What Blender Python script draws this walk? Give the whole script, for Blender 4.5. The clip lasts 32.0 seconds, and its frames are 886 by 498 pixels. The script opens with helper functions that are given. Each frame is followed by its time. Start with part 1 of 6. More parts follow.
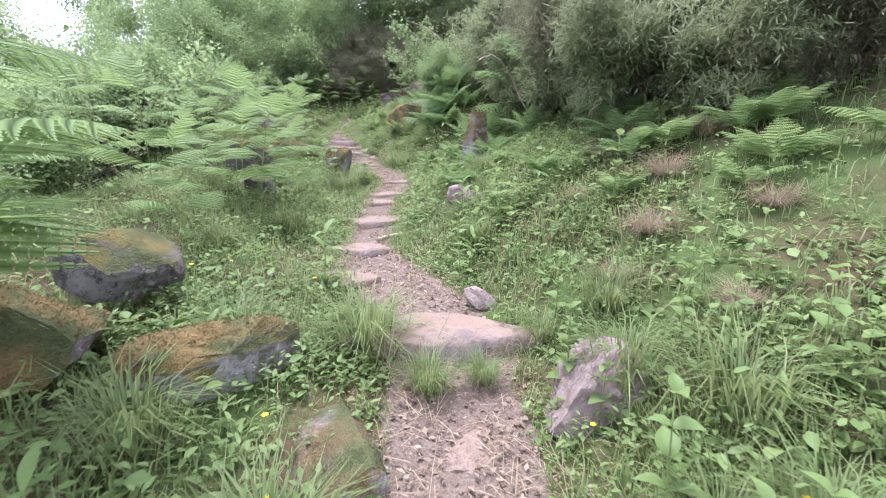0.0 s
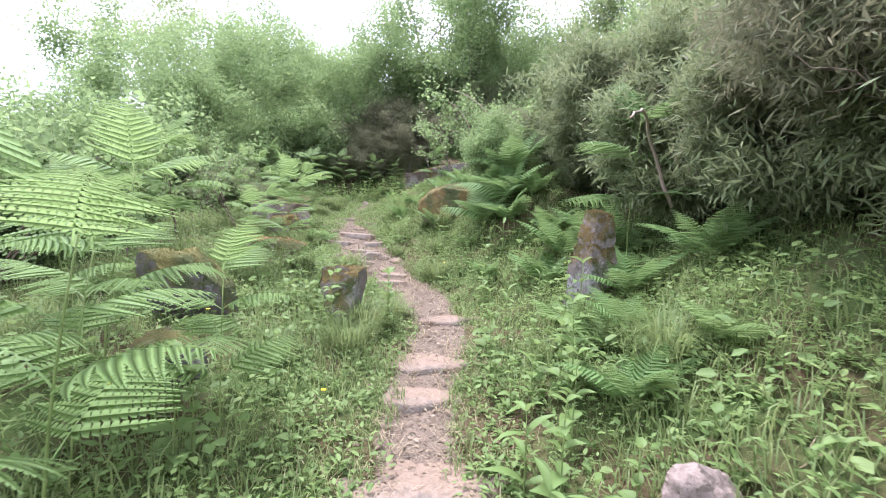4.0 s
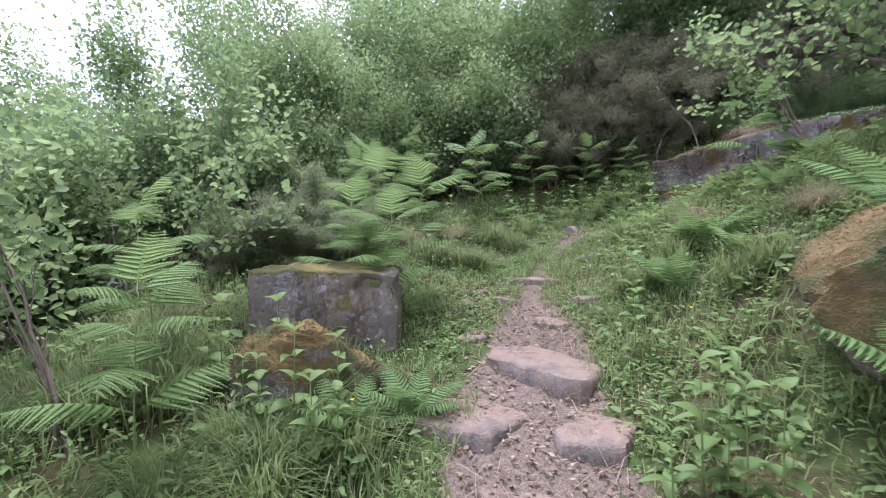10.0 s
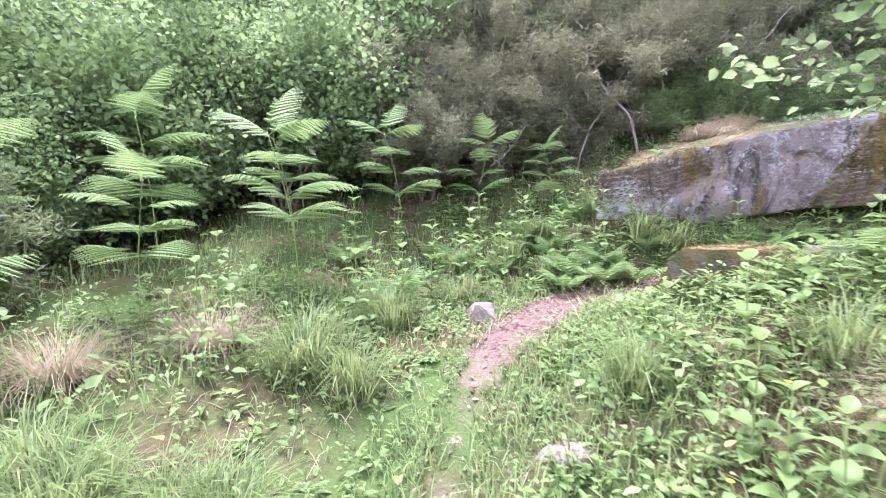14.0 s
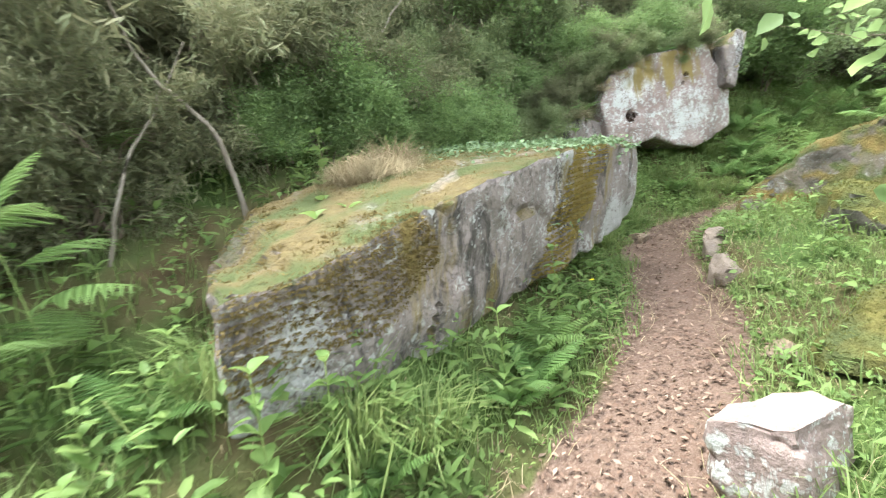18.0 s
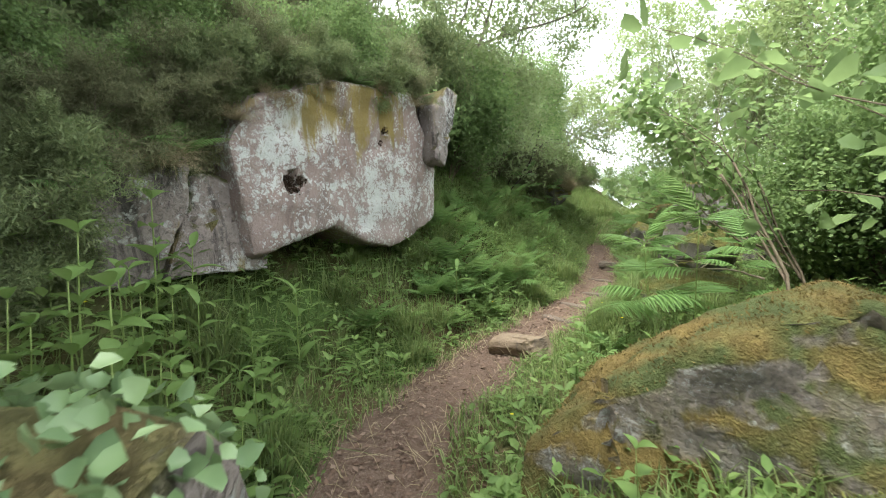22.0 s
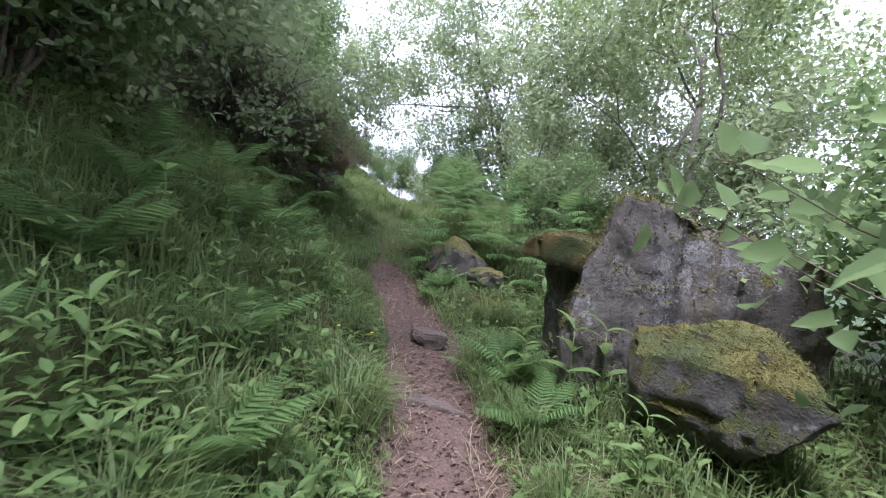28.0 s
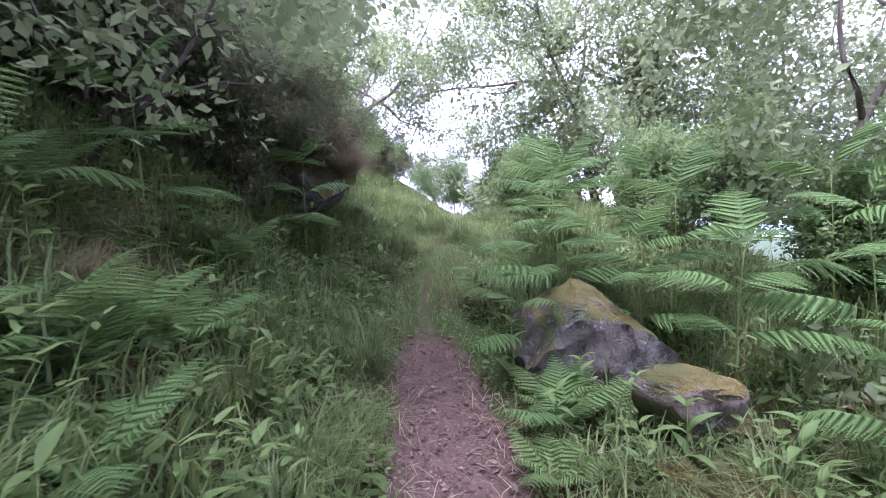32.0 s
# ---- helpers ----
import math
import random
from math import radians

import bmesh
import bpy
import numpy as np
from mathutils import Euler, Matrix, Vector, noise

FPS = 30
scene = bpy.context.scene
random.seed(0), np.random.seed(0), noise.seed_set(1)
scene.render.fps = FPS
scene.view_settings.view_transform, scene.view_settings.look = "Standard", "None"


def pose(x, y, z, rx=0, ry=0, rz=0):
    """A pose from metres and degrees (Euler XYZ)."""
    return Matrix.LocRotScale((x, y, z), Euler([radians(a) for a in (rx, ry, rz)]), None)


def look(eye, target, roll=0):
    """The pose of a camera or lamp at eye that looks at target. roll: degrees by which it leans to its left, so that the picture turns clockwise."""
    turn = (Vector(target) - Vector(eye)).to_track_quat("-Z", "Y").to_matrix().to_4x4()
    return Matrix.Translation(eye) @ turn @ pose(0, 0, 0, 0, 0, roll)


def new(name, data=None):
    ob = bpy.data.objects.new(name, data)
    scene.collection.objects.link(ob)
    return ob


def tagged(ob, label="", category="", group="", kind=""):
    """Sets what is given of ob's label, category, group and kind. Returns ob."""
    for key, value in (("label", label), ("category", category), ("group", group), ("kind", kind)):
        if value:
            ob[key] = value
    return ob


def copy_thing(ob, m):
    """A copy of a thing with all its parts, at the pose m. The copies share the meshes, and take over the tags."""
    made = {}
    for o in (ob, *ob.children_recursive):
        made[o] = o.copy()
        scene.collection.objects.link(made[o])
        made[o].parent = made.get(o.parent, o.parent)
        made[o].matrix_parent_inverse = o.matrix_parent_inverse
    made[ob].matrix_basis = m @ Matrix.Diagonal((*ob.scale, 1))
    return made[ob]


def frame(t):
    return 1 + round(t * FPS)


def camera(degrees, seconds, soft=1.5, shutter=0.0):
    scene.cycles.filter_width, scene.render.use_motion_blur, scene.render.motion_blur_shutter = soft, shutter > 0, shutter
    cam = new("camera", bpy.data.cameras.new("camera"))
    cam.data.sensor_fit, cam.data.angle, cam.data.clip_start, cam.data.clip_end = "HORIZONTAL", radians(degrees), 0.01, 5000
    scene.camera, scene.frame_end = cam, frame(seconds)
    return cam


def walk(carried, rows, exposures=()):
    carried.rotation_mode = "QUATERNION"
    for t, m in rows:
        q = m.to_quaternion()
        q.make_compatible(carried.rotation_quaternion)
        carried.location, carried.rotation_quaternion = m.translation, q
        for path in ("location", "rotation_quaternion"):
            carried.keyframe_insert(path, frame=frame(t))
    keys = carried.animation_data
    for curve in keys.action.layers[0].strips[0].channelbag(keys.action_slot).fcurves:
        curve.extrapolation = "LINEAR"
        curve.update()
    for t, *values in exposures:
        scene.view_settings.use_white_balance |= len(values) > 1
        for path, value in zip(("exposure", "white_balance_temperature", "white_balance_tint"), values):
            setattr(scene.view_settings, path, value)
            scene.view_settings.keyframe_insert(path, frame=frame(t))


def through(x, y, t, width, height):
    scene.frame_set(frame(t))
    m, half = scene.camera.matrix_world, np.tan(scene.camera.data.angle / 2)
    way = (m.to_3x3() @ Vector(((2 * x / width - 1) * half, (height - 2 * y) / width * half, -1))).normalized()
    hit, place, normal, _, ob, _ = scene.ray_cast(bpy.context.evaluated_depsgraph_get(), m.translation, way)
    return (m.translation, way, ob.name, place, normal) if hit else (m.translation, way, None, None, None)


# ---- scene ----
EXPO = 1.02
# The camera: seconds, eye, yaw to the left of +y, pitch up, roll (degrees).
cam = camera(88.5, 32.0, soft=1.0, shutter=0.2)
PATH = [
    (0.0, 0.000, 0.000, 1.500, -5.78, -12.35, 0.15),
    (0.5, -0.035, 0.452, 1.544, -7.85, -11.82, -0.04),
    (1.0, 0.015, 0.882, 1.708, -8.52, -11.10, 0.11),
    (1.5, 0.111, 1.357, 1.797, -8.58, -11.21, -0.29),
    (2.0, 0.120, 1.849, 1.838, -6.91, -11.48, -0.37),
    (2.5, 0.171, 2.318, 1.920, -4.72, -11.05, -0.40),
    (3.0, -0.147, 2.892, 2.013, -2.45, -9.59, -1.73),
    (3.5, -0.304, 3.262, 1.983, -3.91, -2.83, 1.89),
    (5.5, -0.475, 5.668, 1.875, -5.96, -4.72, -0.57),
    (6.0, -0.547, 6.315, 1.929, -8.27, -5.27, 0.67),
    (6.5, -0.508, 6.885, 2.088, -9.42, -5.35, 1.58),
    (7.0, -0.594, 7.471, 2.143, -7.85, -4.83, 1.75),
    (7.5, -0.502, 8.029, 2.285, -4.12, -4.75, 0.76),
    (8.0, -0.547, 8.444, 2.438, 0.84, -3.48, -0.21),
    (8.5, -0.621, 8.980, 2.400, 6.85, -3.02, -1.41),
    (9.0, -0.678, 9.531, 2.624, 12.42, -2.81, -2.06),
    (9.5, -0.848, 10.046, 2.595, 18.78, -0.18, 0.06),
    (10.0, -0.914, 10.609, 2.628, 22.56, -2.81, -1.18),
    (10.5, -1.188, 10.944, 2.632, 25.55, -4.72, -0.95),
    (11.0, -1.498, 11.287, 2.776, 21.66, -5.75, -0.87),
    (11.5, -1.781, 11.816, 2.929, 12.14, -5.88, -0.31),
    (12.0, -1.948, 12.336, 2.922, 2.11, -5.01, 1.68),
    (12.5, -1.861, 12.905, 2.992, -5.29, -3.32, 2.24),
    (13.0, -1.770, 13.316, 3.142, -6.51, -2.68, 0.75),
    (13.5, -1.754, 13.936, 3.173, -1.38, -3.86, 0.40),
    (14.0, -1.764, 14.419, 3.230, 4.71, -4.32, -0.60),
    (14.5, -1.852, 14.884, 3.148, 10.12, -1.73, 0.13),
    (16.5, -1.864, 15.892, 3.519, 5.02, -2.15, -4.09),
    (17.0, -1.752, 16.435, 3.745, -11.18, -6.37, -3.36),
    (17.5, -1.493, 17.153, 3.951, -31.11, -8.77, -4.93),
    (18.0, -1.168, 17.595, 3.892, -48.58, -6.29, -6.98),
    (18.5, -0.683, 18.074, 3.960, -61.00, -7.26, -5.56),
    (19.0, -0.181, 18.435, 3.951, -71.81, -8.71, -2.63),
    (19.5, 0.366, 18.524, 3.986, -77.21, -7.01, -3.14),
    (20.0, 0.783, 18.584, 4.068, -84.15, -6.27, -2.50),
    (20.5, 1.331, 18.621, 4.113, -91.08, -5.26, -1.09),
    (21.0, 1.881, 18.482, 4.365, -95.69, -3.27, -1.28),
    (21.5, 2.153, 18.554, 4.438, -91.09, -4.45, -2.35),
    (22.0, 2.628, 18.680, 4.401, -88.12, -2.57, -0.96),
    (22.5, 3.055, 18.711, 4.429, -85.46, -4.58, -2.58),
    (23.0, 3.413, 18.912, 4.425, -82.92, -5.31, -4.00),
    (23.5, 3.858, 18.928, 4.417, -82.91, -4.84, -3.86),
    (24.0, 4.237, 18.864, 4.722, -82.49, -7.17, -5.60),
    (24.5, 4.569, 19.079, 4.773, -84.36, -7.81, -4.70),
    (25.0, 5.025, 19.081, 4.783, -93.65, -5.62, -0.65),
    (25.5, 5.494, 19.013, 4.809, -104.02, -6.90, 2.85),
    (26.0, 6.063, 18.919, 4.768, -110.33, -7.96, 6.92),
    (26.5, 6.492, 18.727, 4.729, -117.30, -7.99, 6.31),
    (28.5, 7.968, 17.549, 4.843, -118.74, -4.24, 4.70),
    (29.0, 8.370, 17.305, 4.881, -116.98, -5.17, 3.63),
    (29.5, 8.778, 17.142, 4.940, -117.05, -5.31, 3.84),
    (30.0, 9.273, 17.026, 4.876, -115.61, -3.06, 4.11),
    (30.5, 9.605, 16.840, 4.842, -116.15, -1.80, 3.14),
    (31.0, 9.986, 16.659, 4.945, -114.14, -1.77, -0.22),
    (31.5, 10.388, 16.559, 4.884, -111.01, -2.56, 1.16),
    (32.0, 10.745, 16.395, 4.855, -111.79, -3.22, -1.05),
]


def eye_pose(x, y, z, yaw, pitch, roll):
    return Matrix.Translation((x, y, z)) @ Euler((0, 0, radians(yaw))).to_matrix().to_4x4() @ Euler((radians(90 + pitch), 0, 0)).to_matrix().to_4x4() @ Euler((0, 0, radians(roll))).to_matrix().to_4x4()


walk(cam, [(r[0], eye_pose(*r[1:])) for r in PATH], [(0, EXPO + 0.62, 5600, 34), (6, EXPO + 0.76, 5800, 25), (8, EXPO + 0.72, 5600, 26), (9, EXPO + 0.25, 5550, 30), (11, EXPO + 0.22, 5500, 33), (12, EXPO + 0.88, 5500, 33), (13, EXPO + 1.42, 5450, 40), (14.5, EXPO + 1.55, 5600, 34), (17, EXPO + 1.35, 6000, 10), (18, EXPO + 1.52, 6250, 6), (20, EXPO + 1.14, 6500, 9), (22, EXPO + 0.8, 6500, 4), (24, EXPO + 0.68, 6400, 3), (26, EXPO + 0.43, 5900, 13), (29, EXPO + 0.5, 5300, 33), (30, EXPO + 0.68, 5250, 37), (31, EXPO + 0.62, 5300, 42), (32, EXPO + 0.95, 5250, 46)])

# ---- world and sun: a bright, thinly clouded sky, with the sun ahead and to the left of the first leg ----
world = bpy.data.worlds.new("world")
scene.world = world
world.use_nodes = True
wn, wl = world.node_tree.nodes, world.node_tree.links
wn.clear()
sky = wn.new("ShaderNodeTexSky")
sky.sky_type = "NISHITA"
sky.sun_disc = False
sky.sun_elevation = radians(72)
sky.sun_rotation = radians(-35)
sky.air_density, sky.dust_density, sky.ozone_density = 1.0, 4.0, 1.0
cloud_at = wn.new("ShaderNodeTexCoord")
cloud_map = wn.new("ShaderNodeMapping")
cloud_map.inputs["Scale"].default_value = (1.0, 1.0, 2.6)
cloud = wn.new("ShaderNodeTexNoise")
cloud.inputs["Scale"].default_value = 2.4
cloud.inputs["Detail"].default_value = 7
cloud_ramp = wn.new("ShaderNodeValToRGB")
cloud_ramp.color_ramp.elements[0].position, cloud_ramp.color_ramp.elements[1].position = 0.3, 0.72
cloud_ramp.color_ramp.elements[0].color = (6.2, 6.7, 7.6, 1)
cloud_ramp.color_ramp.elements[1].color = (11.5, 11.6, 11.8, 1)
veil = wn.new("ShaderNodeMix")
veil.data_type = "RGBA"
veil.inputs[0].default_value = 0.82
background = wn.new("ShaderNodeBackground")
background.inputs["Strength"].default_value = 0.14
sky_out = wn.new("ShaderNodeOutputWorld")
wl.new(cloud_at.outputs["Generated"], cloud_map.inputs["Vector"])
wl.new(cloud_map.outputs["Vector"], cloud.inputs["Vector"])
wl.new(cloud.outputs["Fac"], cloud_ramp.inputs["Fac"])
wl.new(sky.outputs["Color"], veil.inputs[6])
wl.new(cloud_ramp.outputs["Color"], veil.inputs[7])
wl.new(veil.outputs[2], background.inputs["Color"])
wl.new(background.outputs["Background"], sky_out.inputs["Surface"])

sun = new("sun", bpy.data.lights.new("sun", "SUN"))
sun.data.energy, sun.data.angle, sun.data.color = 2.8, radians(16), (1.0, 0.97, 0.92)
sun.matrix_world = look((-4.5, 6.5, 25), (0, 0, 0))

# ---- materials ----


def shader(name):
    m = bpy.data.materials.new(name)
    m.use_nodes = True
    nt = m.node_tree
    nt.nodes.clear()
    out = nt.nodes.new("ShaderNodeOutputMaterial")
    return m, nt, out


def node(nt, kind, **sets):
    n = nt.nodes.new(kind)
    for key, value in sets.items():
        n.inputs[key.replace("_", " ")].default_value = value
    return n


def ramp(nt, fac, stops):
    r = nt.nodes.new("ShaderNodeValToRGB")
    e = r.color_ramp.elements
    while len(e) < len(stops):
        e.new(0.5)
    for k, (p, col) in enumerate(stops):
        e[k].position, e[k].color = p, (*col, 1) if len(col) == 3 else (col[0], col[0], col[0], 1)
    nt.links.new(fac, r.inputs["Fac"])
    return r.outputs["Color"]


def mix(nt, fac, a, b, blend="MIX"):
    n = nt.nodes.new("ShaderNodeMix")
    n.data_type, n.blend_type = "RGBA", blend
    for k, v in ((0, fac), (6, a), (7, b)):
        if hasattr(v, "links"):
            nt.links.new(v, n.inputs[k])
        elif k == 0:
            n.inputs[0].default_value = v
        else:
            n.inputs[k].default_value = (*v, 1)
    return n.outputs[2]


def maths(nt, op, a, b=0.0, c=0.0):
    n = nt.nodes.new("ShaderNodeMath")
    n.use_clamp = op in ("MULTIPLY_ADD", "MULTIPLY", "SUBTRACT")
    n.operation = "MULTIPLY_ADD" if op == "SCALED" else op
    for k, v in enumerate((a, b, c)):
        if hasattr(v, "links"):
            nt.links.new(v, n.inputs[k])
        else:
            n.inputs[k].default_value = v
    return n.outputs[0]


def noise_tex(nt, scale, detail=5.0, rough=0.55, vec=None, distort=0.0):
    n = node(nt, "ShaderNodeTexNoise", Scale=scale, Detail=detail, Roughness=rough, Distortion=distort)
    if vec is not None:
        nt.links.new(vec, n.inputs["Vector"])
    return n.outputs["Fac"]


def leaf_material(name, dark, light, yellow, through=0.35, rough=0.5, gloss=0.3):
    """A leaf: colour drawn leaf by leaf and plant by plant, with light coming through it."""
    m, nt, out = shader(name)
    geo, info = nt.nodes.new("ShaderNodeNewGeometry"), nt.nodes.new("ShaderNodeObjectInfo")
    base = ramp(nt, geo.outputs["Random Per Island"], [(0.0, dark), (0.55, light), (1.0, yellow)])
    pos = geo.outputs["Position"]
    patch = noise_tex(nt, 0.9, 3, 0.5, pos)
    fine = noise_tex(nt, 60, 2, 0.5, pos)
    base = mix(nt, maths(nt, "MULTIPLY_ADD", patch, 1.1, -0.25), base, dark)
    base = mix(nt, maths(nt, "MULTIPLY", info.outputs["Random"], 0.35), base, light)
    base = mix(nt, maths(nt, "MULTIPLY", fine, 0.25), base, yellow)
    b = node(nt, "ShaderNodeBsdfPrincipled", Roughness=rough)
    b.inputs["Specular IOR Level"].default_value = gloss
    nt.links.new(base, b.inputs["Base Color"])
    tr = nt.nodes.new("ShaderNodeBsdfTranslucent")
    bright = mix(nt, 0.5, base, yellow)
    nt.links.new(bright, tr.inputs["Color"])
    ms = nt.nodes.new("ShaderNodeMixShader")
    ms.inputs[0].default_value = through
    nt.links.new(b.outputs[0], ms.inputs[1])
    nt.links.new(tr.outputs[0], ms.inputs[2])
    nt.links.new(ms.outputs[0], out.inputs["Surface"])
    return m


def rock_material(name, base_a, base_b, moss=0.5, lichen=0.3, moss_col=(0.15, 0.115, 0.035), dark=0.3, streak=0.25, crust=0.0, brow=9.0, pit=0.3):
    """Pink-grey sandstone with bedding, stains, pale lichen, ochre runs (from the brow down) and moss on what faces up."""
    m, nt, out = shader(name)
    geo, tc = nt.nodes.new("ShaderNodeNewGeometry"), nt.nodes.new("ShaderNodeTexCoord")
    pos = tc.outputs["Object"]
    xyz, at = nt.nodes.new("ShaderNodeSeparateXYZ"), nt.nodes.new("ShaderNodeSeparateXYZ")
    nt.links.new(geo.outputs["Normal"], xyz.inputs[0])
    nt.links.new(pos, at.inputs[0])
    big, mid, fine = noise_tex(nt, 1.3, 5, 0.6, pos, 0.5), noise_tex(nt, 6, 6, 0.65, pos), noise_tex(nt, 55, 4, 0.6, pos)
    col = mix(nt, ramp(nt, big, [(0.35, (0.0,)), (0.65, (1.0,))]), base_a, base_b)
    col = mix(nt, maths(nt, "MULTIPLY_ADD", fine, 0.9, -0.2), col, tuple(0.62 * c for c in base_a))
    # dark weather stains, running down
    down = nt.nodes.new("ShaderNodeMapping")
    down.inputs["Scale"].default_value = (2.6, 2.6, 0.6)
    nt.links.new(pos, down.inputs["Vector"])
    stain = ramp(nt, noise_tex(nt, 1.5, 9, 0.75, down.outputs["Vector"], 1.0), [(0.5, (0.0,)), (0.6, (1.0,))])
    col = mix(nt, maths(nt, "MULTIPLY", stain, dark), col, (0.05, 0.045, 0.04))
    pits = ramp(nt, noise_tex(nt, 34, 8, 0.78, pos, 0.3), [(0.52, (0.0,)), (0.6, (1.0,))])
    col = mix(nt, maths(nt, "MULTIPLY", pits, pit), col, tuple(0.3 * c for c in base_b))
    # pale lichen: a ragged crust, and rounded spots, large and small, in patches
    if crust:
        ragged = maths(nt, "ADD", noise_tex(nt, 20, 10, 0.84, pos, 0.8), maths(nt, "SCALED", noise_tex(nt, 1.2, 4, 0.6, pos), 1.2, -0.645))
        side_on = ramp(nt, xyz.outputs["Z"], [(0.3, (1.0,)), (0.6, (0.25,))])
        if brow < 5:
            ragged = maths(nt, "ADD", ragged, maths(nt, "MINIMUM", maths(nt, "SCALED", at.outputs["Z"], 0.3, -0.17), 0.06))
        col = mix(nt, maths(nt, "MULTIPLY", maths(nt, "MULTIPLY", ramp(nt, ragged, [(0.535, (0.0,)), (0.555, (1.0,))]), side_on), crust), col, mix(nt, fine, (0.36, 0.36, 0.355), (0.5, 0.505, 0.48)))
    for scale, edge, share in ((15, 0.36, 0.9), (38, 0.36, 0.9)):
        v = node(nt, "ShaderNodeTexVoronoi", Scale=scale, Randomness=1.0)
        warp = mix(nt, 0.09, pos, noise_out(nt, pos, 16))
        nt.links.new(warp, v.inputs["Vector"])
        spot = ramp(nt, v.outputs["Distance"], [(edge, (1.0,)), (edge + 0.09, (0.0,))])
        patch = ramp(nt, noise_tex(nt, 2.1 + 0.1 * scale, 8, 0.75, pos, 0.6), [(0.66 - 0.3 * lichen, (0.0,)), (0.74 - 0.3 * lichen, (1.0,))])
        col = mix(nt, maths(nt, "MULTIPLY", maths(nt, "MULTIPLY", spot, patch), share * min(1.0, 0.35 + lichen)), col, (0.4, 0.405, 0.385))
    # ochre runs on the steep faces
    steep = ramp(nt, xyz.outputs["Z"], [(0.3, (1.0,)), (0.6, (0.0,))])
    wet = noise_tex(nt, 1.0, 7, 0.65, down.outputs["Vector"], 0.4)
    if brow < 5:
        wet = maths(nt, "ADD", wet, maths(nt, "MINIMUM", maths(nt, "SCALED", at.outputs["Z"], 0.5, -0.5 * brow), 0.08))
    run = maths(nt, "MULTIPLY", ramp(nt, wet, [(0.55, (0.0,)), (0.63, (1.0,))]), steep)
    col = mix(nt, maths(nt, "MULTIPLY", run, streak), col, mix(nt, mid, (0.11, 0.08, 0.03), (0.25, 0.19, 0.06)))
    # moss
    up = maths(nt, "MULTIPLY_ADD", xyz.outputs["Z"], 0.55, moss - 0.45)
    mask = ramp(nt, maths(nt, "ADD", up, maths(nt, "MULTIPLY_ADD", mid, 0.9, -0.42)), [(0.36, (0.0,)), (0.5, (1.0,))])
    mask2 = ramp(nt, maths(nt, "MULTIPLY_ADD", big, 1.0, moss - 0.62), [(0.3, (0.0,)), (0.44, (1.0,))])
    mask = maths(nt, "MULTIPLY", mask, mask2)
    mosscol = mix(nt, noise_tex(nt, 14, 5, 0.7, pos), tuple(0.4 * c for c in moss_col), tuple(1.6 * c for c in moss_col))
    mosscol = mix(nt, ramp(nt, noise_tex(nt, 3.5, 3, 0.5, pos), [(0.42, (0.0,)), (0.6, (1.0,))]), mosscol, (0.07, 0.085, 0.03))
    col = mix(nt, mask, col, mosscol)
    b = node(nt, "ShaderNodeBsdfPrincipled", Roughness=0.9)
    b.inputs["Specular IOR Level"].default_value = 0.2
    nt.links.new(col, b.inputs["Base Color"])
    height = maths(nt, "ADD", maths(nt, "MULTIPLY", mid, 0.7), maths(nt, "MULTIPLY", fine, 0.3))
    height = maths(nt, "SUBTRACT", height, maths(nt, "MULTIPLY", pits, 0.4 * pit))
    height = maths(nt, "ADD", height, maths(nt, "MULTIPLY", maths(nt, "MULTIPLY", mask, noise_tex(nt, 90, 3, 0.6, pos)), 0.7))
    bump = node(nt, "ShaderNodeBump", Strength=0.9, Distance=0.035)
    nt.links.new(height, bump.inputs["Height"])
    nt.links.new(bump.outputs[0], b.inputs["Normal"])
    nt.links.new(b.outputs[0], out.inputs["Surface"])
    return m


def noise_out(nt, vec, scale):
    n = node(nt, "ShaderNodeTexNoise", Scale=scale, Detail=2.0)
    nt.links.new(vec, n.inputs["Vector"])
    return n.outputs["Color"]


def plain_material(name, a, b, scale, rough=0.85, bump=0.4, distance=0.01, stretch=None):
    """Two colours in a noise at real size, with relief."""
    m, nt, out = shader(name)
    tc = nt.nodes.new("ShaderNodeTexCoord")
    vec = tc.outputs["Object"]
    if stretch:
        mp = nt.nodes.new("ShaderNodeMapping")
        mp.inputs["Scale"].default_value = stretch
        nt.links.new(vec, mp.inputs["Vector"])
        vec = mp.outputs["Vector"]
    n1, n2 = noise_tex(nt, scale, 6, 0.65, vec), noise_tex(nt, scale * 7, 3, 0.6, vec)
    info = nt.nodes.new("ShaderNodeNewGeometry")
    col = mix(nt, ramp(nt, n1, [(0.35, (0.0,)), (0.65, (1.0,))]), a, b)
    col = mix(nt, maths(nt, "MULTIPLY", n2, 0.3), col, tuple(0.5 * c for c in a))
    col = mix(nt, maths(nt, "MULTIPLY", info.outputs["Random Per Island"], 0.55), col, b)
    bs = node(nt, "ShaderNodeBsdfPrincipled", Roughness=rough)
    bs.inputs["Specular IOR Level"].default_value = 0.2
    nt.links.new(col, bs.inputs["Base Color"])
    bp = node(nt, "ShaderNodeBump", Strength=bump, Distance=distance)
    nt.links.new(maths(nt, "ADD", n1, n2), bp.inputs["Height"])
    nt.links.new(bp.outputs[0], bs.inputs["Normal"])
    nt.links.new(bs.outputs[0], out.inputs["Surface"])
    return m


